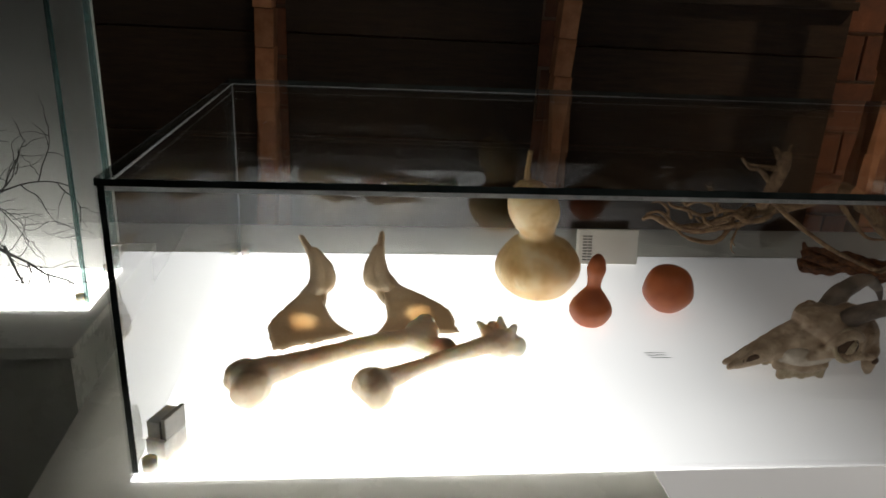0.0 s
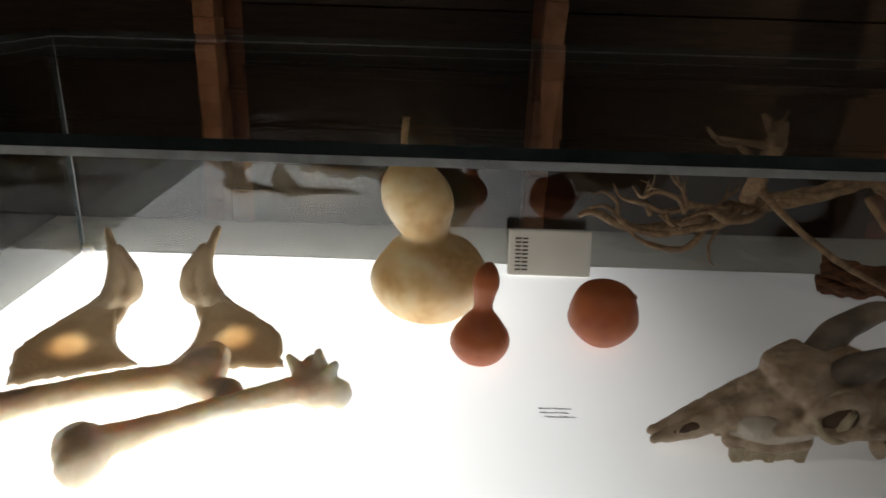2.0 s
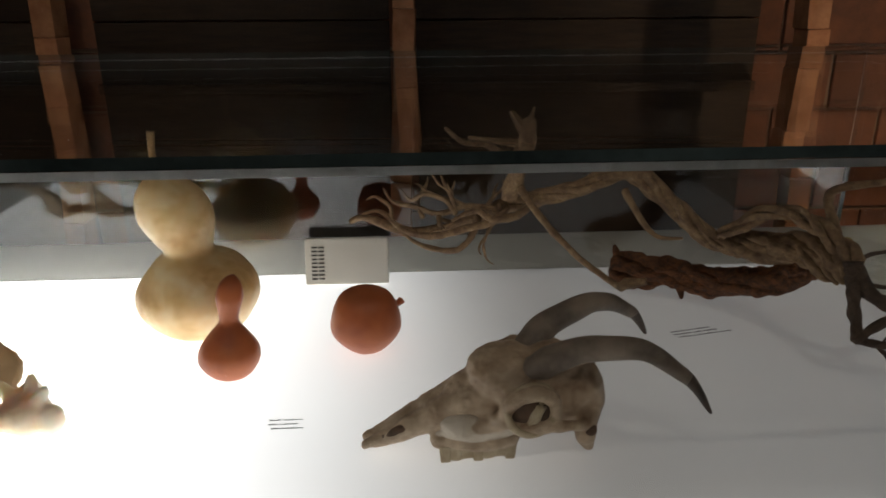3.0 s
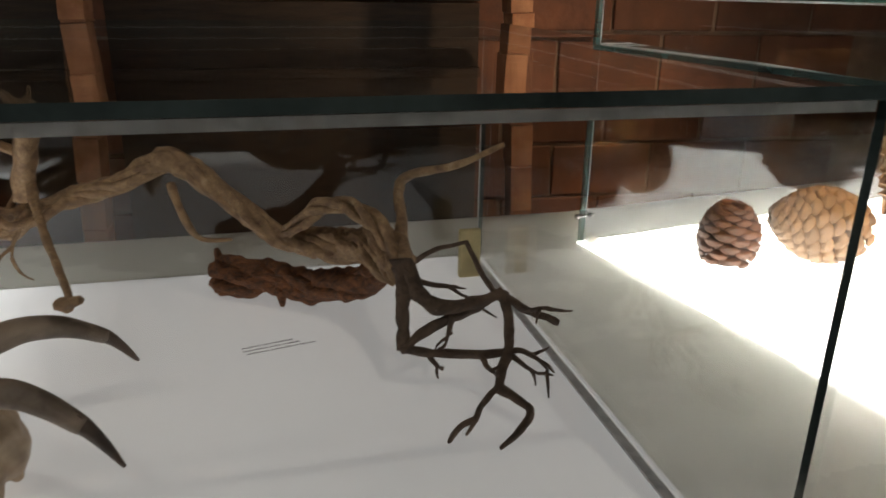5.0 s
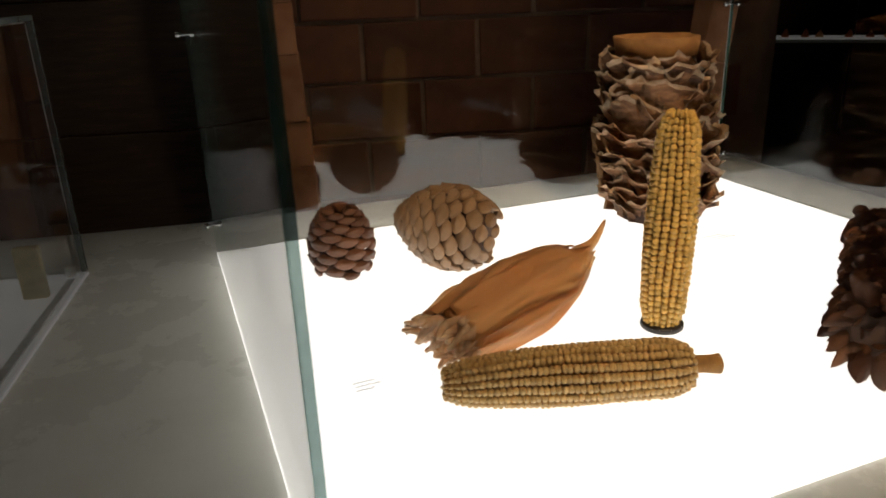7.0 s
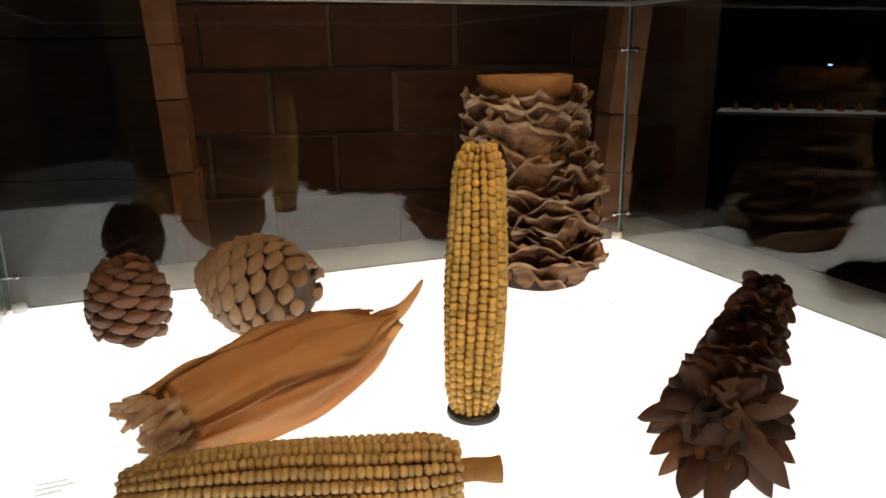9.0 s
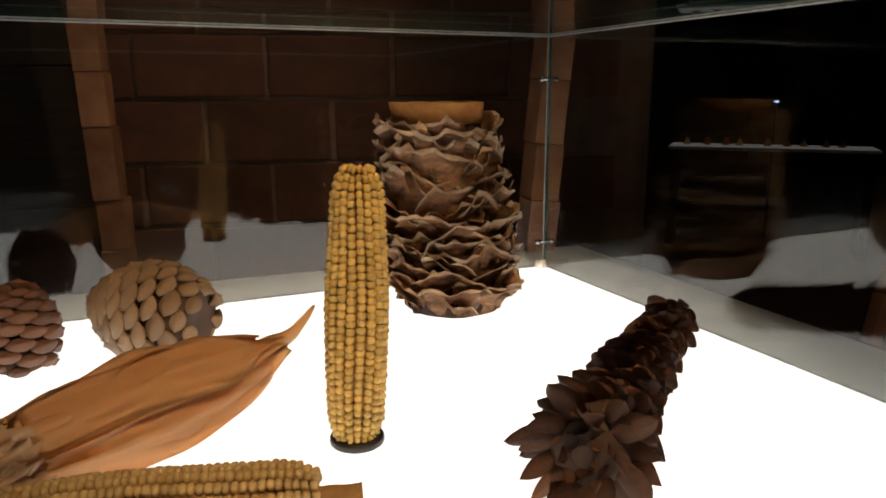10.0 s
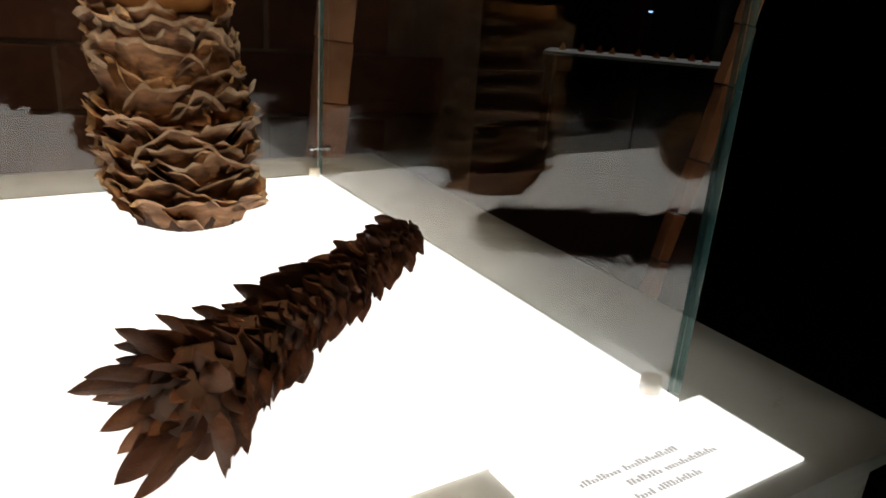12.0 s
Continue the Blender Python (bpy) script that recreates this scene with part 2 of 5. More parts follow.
M["bract"] = material("dark_bract", (0.27, 0.125, 0.07), 0.45, dark=(0.085, 0.034, 0.018), scale=40, bump=0.5, bump_scale=200, each=0.35, translucent=0.08, light=(0.26, 0.15, 0.10))
M["bract_pale"] = material("pale_bract", (0.40, 0.19, 0.095), 0.6, dark=(0.15, 0.07, 0.04), scale=40, bump=0.4, bump_scale=200, each=0.25, translucent=0.1)
M["lamp_black"] = material("lamp_housing", (0.03, 0.03, 0.03), 0.4, scale=40)


# ---- mesh helpers ----
def mesh_of(bm, name, smooth=False):
    me = bpy.data.meshes.new(name)
    bmesh.ops.recalc_face_normals(bm, faces=bm.faces)
    bm.to_mesh(me)
    bm.free()
    if smooth:
        me.shade_smooth()
    return me


def part(name, bm, mat, parent=None, label="", smooth=False):
    """Links a bmesh as one mesh object, under a thing or a part if given."""
    me = bm if isinstance(bm, bpy.types.Mesh) else mesh_of(bm, name, smooth)
    if not me.materials:
        me.materials.append(mat)
    ob = new(name, me)
    if parent:
        ob.parent = parent
    if label:
        tagged(ob, label)
    return ob


def thing(name, m, label, category, group="", kind=""):
    e = new(name)
    e.empty_display_size = 0.03
    e.matrix_basis = m
    return tagged(e, label, category, group, kind)


def box(bm, x0, y0, z0, x1, y1, z1, bevel=0.0, m=None):
    r = bmesh.ops.create_cube(bm, size=1.0)["verts"]
    bmesh.ops.scale(bm, vec=(x1 - x0, y1 - y0, z1 - z0), verts=r)
    bmesh.ops.translate(bm, vec=((x0 + x1) / 2, (y0 + y1) / 2, (z0 + z1) / 2), verts=r)
    if m is not None:
        bmesh.ops.transform(bm, matrix=m, verts=r)
    if bevel:
        edges = list({e for v in r for e in v.link_edges})
        bmesh.ops.bevel(bm, geom=edges, offset=bevel, segments=2, affect="EDGES", profile=0.6)


def boxed(*a, bevel=0.0):
    bm = bmesh.new()
    box(bm, *a, bevel=bevel)
    return bm


def prism(outline, z0, z1, inset=0.0):
    """An upright slab over a convex outline, drawn in by inset."""
    bm = bmesh.new()
    c = sum((Vector(p) for p in outline), Vector((0, 0))) / len(outline)
    ring = [Vector(p) + (c - Vector(p)).normalized() * inset for p in outline]
    low = [bm.verts.new((p.x, p.y, z0)) for p in ring]
    top = [bm.verts.new((p.x, p.y, z1)) for p in ring]
    bm.faces.new(low[::-1])
    bm.faces.new(top)
    for i in range(len(ring)):
        j = (i + 1) % len(ring)
        bm.faces.new((low[i], low[j], top[j], top[i]))
    return bm


def cyl(bm, p, q, r, r2=None, seg=16):
    p, q = Vector(p), Vector(q)
    d = q - p
    m = Matrix.Translation((p + q) / 2) @ d.to_track_quat("Z", "Y").to_matrix().to_4x4()
    bmesh.ops.create_cone(bm, cap_ends=True, segments=seg, radius1=r, radius2=r if r2 is None else r2, depth=d.length, matrix=m)


def spline(pts, n):
    """Points along a smooth curve through pts."""
    pts = [Vector(p) for p in pts]
    out = []
    k = len(pts) - 1
    for i in range(n + 1):
        u = i / n * k
        j = min(int(u), k - 1)
        f = u - j
        a, b, c, d = pts[max(j - 1, 0)], pts[j], pts[j + 1], pts[min(j + 2, k)]
        out.append(0.5 * (2 * b + (c - a) * f + (2 * a - 5 * b + 4 * c - d) * f * f + (3 * b - a - 3 * c + d) * f ** 3))
    return out


def ramp_of(values, u):
    k = len(values) - 1
    j = min(int(u * k), k - 1)
    f = u * k - j
    return values[j] * (1 - f) + values[j + 1] * f


def tube(bm, pts, radii, n=24, seg=9, rough=0.0, ridge=0.0, seed=0.0, freq=60.0, flat=1.0):
    """A closed tapered tube with an uneven, ridged skin."""
    line = spline(pts, n)
    up = Vector((0.13, 0.21, 0.97))
    rings = []
    for i, p in enumerate(line):
        d = (line[min(i + 1, n)] - line[max(i - 1, 0)]).normalized()
        a = d.cross(up)
        a = a.normalized() if a.length > 1e-4 else Vector((1, 0, 0))
        b = d.cross(a)
        r = ramp_of(radii, i / n)
        ring = []
        for s in range(seg):
            t = 2 * math.pi * s / seg
            k = 1 + ridge * math.sin(3 * t + i * 0.35 + seed)
            k += rough * noise.noise(Vector((p.x * freq + seed, p.y * freq + math.cos(t) * 1.3, p.z * freq + math.sin(t) * 1.3)))
            ring.append(bm.verts.new(p + (a * math.cos(t) + b * math.sin(t) * flat) * r * k))
        rings.append(ring)
    for i in range(n):
        for s in range(seg):
            bm.faces.new((rings[i][s], rings[i][(s + 1) % seg], rings[i + 1][(s + 1) % seg], rings[i + 1][s]))
    bm.faces.new(rings[0][::-1])
    bm.faces.new(rings[-1])


def organic(name, blobs, chains, voxel, smooth=6, rough=0.0, freq=60.0):
    """One continuous skin round ellipsoids (centre, radii, turn) and chains of balls (points, radii)."""
    bm = bmesh.new()
    for c, r, *turn in blobs:
        rot = Euler([radians(a) for a in (turn[0] if turn else (0, 0, 0))]).to_matrix().to_4x4()
        bmesh.ops.create_icosphere(bm, subdivisions=3, radius=1.0, matrix=Matrix.Translation(c) @ rot @ Matrix.Diagonal((*r, 1)))
    for pts, radii in chains:
        n = 26
        for i, p in enumerate(spline(pts, n)):
            bmesh.ops.create_icosphere(bm, subdivisions=2, radius=ramp_of(radii, i / n), matrix=Matrix.Translation(p))
    me = mesh_of(bm, name)
    tmp = bpy.data.objects.new("tmp", me)
    scene.collection.objects.link(tmp)
    r = tmp.modifiers.new("skin", "REMESH")
    r.mode, r.voxel_size = "VOXEL", voxel
    s = tmp.modifiers.new("soft", "SMOOTH")
    s.factor, s.iterations = 0.5, smooth
    out = bpy.data.meshes.new_from_object(tmp.evaluated_get(bpy.context.evaluated_depsgraph_get()))
    bpy.data.objects.remove(tmp)
    bpy.data.meshes.remove(me)
    out.name = name
    if rough:
        for v in out.vertices:
            v.co += v.normal * rough * (noise.noise(v.co * freq) + 0.5 * noise.noise(v.co * freq * 2.7))
    out.shade_smooth()
    return out


# ---- setting ----
def room():
    tagged(part("floor", boxed(-4, -4, -0.1, 12, 10, 0), M["floor"]), "dark stone floor of the attic", "floor", kind="structure")
    tagged(part("ceiling", boxed(-4, -4, 2.9, 12, 10, 3.0), M["plaster"]), "dark brick attic ceiling in shadow", "ceiling", kind="structure")
    for name, b in (("wall_south", (-4, -4.2, 0, 12, -4, 2.9)), ("wall_west", (-4.2, -4, 0, -4, 10, 2.9)), ("wall_east", (12, -4, 0, 12.2, 10, 2.9)), ("wall_far", (-4, 10, 0, 12, 10.2, 2.9))):
        tagged(part(name, boxed(*b), M["plaster"]), "dark plastered attic wall", "wall", kind="structure")


def case_frame(x, y, deg):
    return pose(x, y, TABLE, 0, 0, deg)


CASE_A, WA, DA, HA = case_frame(0.401, 1.205, -8.7), 1.470, 0.672, 0.3305
CASE_B, WB, DB, HB = case_frame(2.138, 0.943, 1.2), 0.876, 0.704, 0.370
CASE_L, WL, DL, HL = case_frame(-0.7115, 1.806, -8.7), 1.0, 0.160, 0.75
# the exhibits of the long case keep their layout while the case stands askew on the table
LAYOUT_A = CASE_A @ case_frame(0.437, 1.042, -4.2).inverted()


def pane(name, x0, y0, z0, x1, y1, z1, parent, edge="glass_edge"):
    """A glass sheet: clear faces, green cut edges."""
    bm = boxed(x0, y0, z0, x1, y1, z1)
    size = (x1 - x0, y1 - y0, z1 - z0)
    thin = size.index(min(size))
    bm.normal_update()
    for f in bm.faces:
        clear = abs(f.normal[thin]) > 0.9 or f.normal.z < -0.9 or (edge == "glass_edge_shaded" and name == "front_pane" and abs(f.normal.x) > 0.9)
        f.material_index = 0 if clear else 1
    me = mesh_of(bm, name)
    me.materials.append(M["glass"])
    me.materials.append(M[edge])
    ob = new(name, me)
    ob.parent = parent
    return ob


def glass_case(m, w, d, h, label, t=0.008, top=True, line_height=0.002, edge="glass_edge"):
    c = thing("display_case", m, label, "display case", "glass display cases")
    z0 = 0.004
    hs = h - (t + 0.0005 if top else 0)
    pane("front_pane", 0, 0, z0, w, t, hs, c, edge)
    pane("back_pane", 0, d - t, z0, w, d, hs, c, edge)
    pane("side_pane", 0, t + 0.0005, z0, t, d - t - 0.0005, hs, c, edge)
    pane("side_pane", w - t, t + 0.0005, z0, w, d - t - 0.0005, hs, c, edge)
    if top:
        pane("top_pane", 0, 0, h - t, w, d, h, c, edge)
        # Added white strips imitate the panel's light caught by the glass edges.
        k = line_height
        part("edge_line", boxed(t + 0.001, t + 0.0005, hs - k, w - t - 0.001, t + 0.0025, hs), M["edge_line"], c, "pale strip standing for the light line on the glass edge")
        part("edge_line", boxed(t + 0.001, d - t - 0.0025, hs - 0.002, w - t - 0.001, d - t - 0.0005, hs), M["edge_line"], c, "pale strip standing for the light line on the glass edge")
        part("edge_line", boxed(t + 0.0005, t + 0.003, hs - 0.002, t + 0.002, d - t - 0.003, hs), M["edge_line"], c, "pale strip standing for the light line on the glass edge")
        part("edge_line", boxed(w - t - 0.002, t + 0.003, hs - 0.002, w - t - 0.0005, d - t - 0.003, hs), M["edge_line"], c, "pale strip standing for the light line on the glass edge")
        for x in (t + 0.0003, w - t - 0.0013):
            part("edge_line", boxed(x, d - t - 0.0015, 0.012, x + 0.001, d - t - 0.0005, hs - 0.003), M["edge_line"], c, "pale strip standing for the light line on the glass edge")
    for x, y in ((0.016, 0.016), (w - 0.016, 0.016), (0.016, d - 0.016), (w - 0.016, d - 0.016)):
        bm = bmesh.new()
        cyl(bm, (x, y, 0.003), (x, y, 0.016), 0.0085, 0.008, 20)
        part("foot", bm, M["white_foot"], c, "small opal plastic corner foot", True)
    return c


def clamp(c, x, y, z, sx, sy):
    """A chrome corner clamp: a bar with two round heads."""
    g = part("corner_clamp", boxed(x - 0.004, y - 0.004, z - 0.0015, x + 0.004, y + 0.004, z + 0.0015, bevel=0.0008), M["chrome"], c, "chrome corner clamp")
    bm = bmesh.new()
    cyl(bm, (x - 0.014, y, z), (x + 0.014, y, z), 0.0022, None, 12)
    part("pin", bm, M["chrome"], g, smooth=True)
    for s in (-1, 1):
        bm = bmesh.new()
        cyl(bm, (x + s * 0.0105, y - 0.001, z), (x + s * 0.0155, y - 0.001, z), 0.0045, 0.0036, 14)
        part("head", bm, M["chrome"], g, smooth=True)


def tables():
    t = thing("display_table", pose(0, 0, 0), "long white acrylic display table with glowing light panels", "table")
    outline = ((0.285, 1.03), (2.0, 0.85), (3.147, 0.85), (3.147, 1.79), (2.2, 1.80), (0.40, 2.06))
    part("tabletop", prism(outline, 0.905, 0.918), M["acrylic"], t)
    # Unseen board, added to keep the lamp beds' light off the floor.
    part("bottom_board", prism(outline, 0.80, 0.81, 0.04), M["acrylic"], t)
    names = ("front_board", "front_board", "side_board", "back_board", "back_board", "side_board")
    for i, name in enumerate(names):
        p, q = Vector(outline[i]), Vector(outline[(i + 1) % 6])
        d = (q - p).normalized()
        k = part(name, boxed(0.028, 0.012, 0.0, (q - p).length - 0.028, 0.026, 0.9045), M["acrylic"], t)
        k.matrix_basis = pose(p.x, p.y, 0, 0, 0, math.degrees(math.atan2(d.y, d.x)))
    for m, w, d, mat, lamp, label in ((CASE_A, WA, DA, "panel_a", "tube_dim", "backlit opal acrylic sheet, bright at one end and dim at the other"), (CASE_B, WB, DB, "panel_b", "tube", "evenly backlit opal acrylic sheet")):
        p = part("light_panel", boxed(0, 0, -0.0019, w, d, 0.001), M[mat], t, label)
        p.matrix_local = m
        q = part("lamp_bed", boxed(0.01, 0.01, -0.042, w - 0.01, d - 0.01, -0.040), M[lamp], t, "bed of lamp tubes under the sheet")
        q.matrix_local = m
    p = part("caption_panel", boxed(0.575, -0.125, -0.0019, 1.2, -0.003, 0.0), M["panel_text_a"], t, "backlit caption strip in front of the case")
    p.matrix_local = CASE_A @ pose(0, 0, 0)
    p = part("caption_panel", boxed(0.695, -0.092, -0.0019, 0.897, -0.003, 0.0005), M["panel_text"], t, "backlit caption strip in front of the case")
    p.matrix_local = CASE_B
    u = thing("display_plinth", pose(0, 0, 0), "separate white plinth under a tall glass case", "plinth")
    u.matrix_basis = pose(-0.7115, 1.806, 0, 0, 0, -8.7)
    part("plinth_top", boxed(-0.5, -0.128, 0.9, 1.023, 0.30, 0.918, bevel=0.002), M["acrylic"], u)
    part("plinth_body", boxed(-0.49, -0.118, 0.0, 1.013, 0.29, 0.8995), M["acrylic"], u)
    part("light_panel", boxed(-0.4, -0.006, 0.9185, 1.002, 0.163, 0.921), M["panel_l"], u, "bright backlit opal sheet")


def captions():
    """Small printed captions: bars where the words are."""
    def caption(m, lines, h, gap, label, mat="ink"):
        c = thing("caption", m, label, "caption", "printed captions")
        for i, words in enumerate(lines):
            bm = bmesh.new()
            x = words[0]
            for wlen in words[1:]:
                n = max(2, int(wlen / (h * 0.55)))
                for k in range(n):
                    hh = h * random.choice((0.6, 0.6, 0.65, 1.0, 0.95))
                    x0 = x + k * wlen / n
                    box(bm, x0, -i * gap, 0, x0 + wlen / n * 0.72, -i * gap + hh, 0.0003)
                x += wlen + h * 0.6
            part("text_line", bm, M[mat], c)
    A, B = CASE_A, CASE_B
    caption(LAYOUT_A @ pose(1.118, 1.262, 0.9213, 0, 0, -3), [(0.0, .012, .020), (0.0, .030), (0.004, .032)], 0.0032, 0.0075, "small grey printed caption of three lines")
    caption(LAYOUT_A @ pose(1.600, 1.398, 0.9213, 0, 0, 8), [(0.0, .02, .01, .022), (0.0, .026, .012, .02), (0.002, .024, .03, .018)], 0.0032, 0.0075, "small grey printed caption of three lines")
    caption(LAYOUT_A @ pose(0.585, 1.117, 0.9213, 0, 0, -6), [(0.0, .016, .05, .04), (0.0, .018, .06)], 0.003, 0.008, "faint printed caption washed out by the light", "ink_pale")
    caption(pose(2.765, 1.403, 0.9213, 0, 0, 4), [(0.0, .012, .022), (0.0, .018, .022), (0.004, .014, .012, .012)], 0.0035, 0.007, "small pale printed caption of three lines", "ink_pale")
    caption(pose(2.215, 1.215, 0.9213, 0, 0, 2), [(0.0, .022), (0.0, .026), (0, .018)], 0.0032, 0.007, "faint printed caption washed out by the light", "ink_pale")
    caption(A @ pose(0.605, -0.058, 0.0004), [(0.0, .040, .034), (0.035, .045, .03, .03)], 0.0065, 0.013, "printed caption on the backlit strip", "ink_pale")
    caption(B @ pose(0.735, -0.046, 0.0009), [(0.0, .035, .05), (0.03, .03, .05), (0, .04, .04)], 0.0055, 0.0125, "printed caption on the backlit strip", "ink_pale")


# ---- bones ----
def long_bone(m, length, r, label, heads):
    b = thing("long_bone", m, label, "bone", "leg bones")
    L = length
    if heads == "femur":
        shaft = organic("shaft", [((0.0, 0.0, 0.028), (0.027, 0.024, 0.028)), ((-0.006, -0.016, 0.026), (0.026, 0.017, 0.026)), ((-0.006, 0.018, 0.026), (0.026, 0.017, 0.025)), ((0.02, 0, 0.042), (0.028, 0.016, 0.014)),
                                  ((L - 0.02, 0.012, 0.040), (0.026, 0.022, 0.021)), ((L - 0.008, 0.026, 0.044), (0.018, 0.014, 0.016)), ((L - 0.004, -0.026, 0.027), (0.019, 0.019, 0.019))],
                        [([(0.0, 0, 0.034), (L * 0.25, 0, 0.041), (L * 0.55, 0.004, 0.043), (L * 0.8, 0.006, 0.040), (L - 0.02, 0.0, 0.036)], [0.022, 0.0145, 0.0128, 0.0138, 0.019]),
                         ([(L - 0.035, 0.0, 0.034), (L - 0.004, -0.026, 0.027)], [0.015, 0.012])], 0.0028, 5, 0.0014, 70)
    else:
        shaft = organic("shaft", [((0.0, 0.0, 0.024), (0.024, 0.026, 0.024)), ((-0.004, -0.016, 0.022), (0.02, 0.013, 0.021)), ((-0.002, 0.016, 0.022), (0.022, 0.014, 0.021)),
                                  ((L - 0.012, 0.0, 0.026), (0.024, 0.026, 0.020)), ((L + 0.006, -0.020, 0.024), (0.013, 0.014, 0.016)), ((L - 0.004, 0.024, 0.034), (0.012, 0.012, 0.014))],
                        [([(0, 0, 0.026), (L * 0.3, 0.003, 0.028), (L * 0.6, 0.003, 0.029), (L - 0.015, 0, 0.028)], [0.018, 0.0112, 0.0110, 0.016]),
                         ([(L - 0.02, 0.016, 0.036), (L - 0.026, 0.030, 0.050)], [0.010, 0.004]), ([(L - 0.002, 0.004, 0.036), (L - 0.002, 0.012, 0.058)], [0.011, 0.0045]), ([(L - 0.004, -0.01, 0.036), (L + 0.006, -0.012, 0.052)], [0.010, 0.005])], 0.0026, 4, 0.0013, 80)
    part("shaft", shaft, M["bone"], b)
    return b


def pelvis(m, label, mirror=1):
    """Half a pelvis: a thin fanned blade with a ragged rim, a neck with a lobe, and a raised tip."""
    b = thing("pelvis_bone", m, label, "bone", "pelvic bones")
    outer = spline([(-0.010, 0.128, 0.058), (-0.019, 0.099, 0.040), (-0.045, 0.056, 0.030), (-0.063, 0.023, 0.024), (-0.056, -0.028, 0.006)], 36)
    inner = spline([(0.016, 0.128, 0.046), (0.008, 0.116, 0.034), (0.012, 0.090, 0.024), (0.030, 0.047, 0.014), (0.060, 0.026, 0.004)], 36)
    bm = bmesh.new()
    nv = 18
    sheets = []
    for side in (1, -1):
        grid = []
        for i in range(37):
            u = i / 36
            row = []
            for j in range(nv + 1):
                v = j / nv
                p = outer[i].lerp(inner[i], v)
                rim = max(abs(2 * v - 1) ** 4, max(0, u - 0.86) / 0.14 * 0.7)
                thick = 0.0016 + 0.0032 * rim + 0.0065 * (1 - u) ** 2
                ragged = 0.006 * noise.noise(Vector((u * 9, mirror, 0.3))) * max(0, 0.3 - v) / 0.3 + 0.004 * noise.noise(Vector((u * 30, 2, mirror))) * (v < 0.02)
                p = p + Vector((ragged, 0, 0))
                if i > 32:
                    p += Vector((0.010, -0.020, 0)) * math.sin(math.pi * v) * (i - 32) / 4 * 0.55 + Vector((0, 0.006 * noise.noise(Vector((v * 14, 7, mirror))), 0)) * (i - 32) / 4
                edge = 0.25 if j in (0, nv) or i == 36 else 1.0
                p.z = max(0.0012, p.z + 0.006 * math.sin(math.pi * v) * u + side * thick * edge + 0.0012 * noise.noise(p * 60))
                if side < 0:
                    p.z = max(0.0004, min(p.z, sheets[0][i][j].co.z - 0.0006))
                row.append(bm.verts.new(p))
            grid.append(row)
        sheets.append(grid)
    for k, g in enumerate(sheets):
        for i in range(36):
            for j in range(nv):
                q = (g[i][j], g[i][j + 1], g[i + 1][j + 1], g[i + 1][j])
                bm.faces.new(q if k else q[::-1])
    a, c = sheets
    for i in range(36):
        for j in (0, nv):
            bm.faces.new((a[i][j], a[i + 1][j], c[i + 1][j], c[i][j]))
    for j in range(nv):
        for i in (0, 36):
            bm.faces.new((a[i][j], a[i][j + 1], c[i][j + 1], c[i][j]))
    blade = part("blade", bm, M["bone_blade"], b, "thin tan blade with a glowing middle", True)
    chains = [([(-0.002, 0.108, 0.040), (-0.003, 0.130, 0.066), (-0.012, 0.150, 0.086), (-0.030, 0.180, 0.104)], [0.0125, 0.0105, 0.0075, 0.0048]),
              ([(0.003, 0.112, 0.036), (0.018, 0.126, 0.046), (0.015, 0.136, 0.068), (-0.006, 0.152, 0.092)], [0.011, 0.0115, 0.0095, 0.0055]),
              ([(-0.008, 0.112, 0.042), (-0.018, 0.100, 0.036), (-0.026, 0.086, 0.032)], [0.010, 0.0085, 0.005]),
              ([(0.008, 0.115, 0.032), (0.010, 0.092, 0.022)], [0.009, 0.005])]
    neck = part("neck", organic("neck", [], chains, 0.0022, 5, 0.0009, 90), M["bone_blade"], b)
    for ob in (blade, neck):
        ob.matrix_basis = Matrix.Diagonal((mirror, 1, 1, 1))
    return b


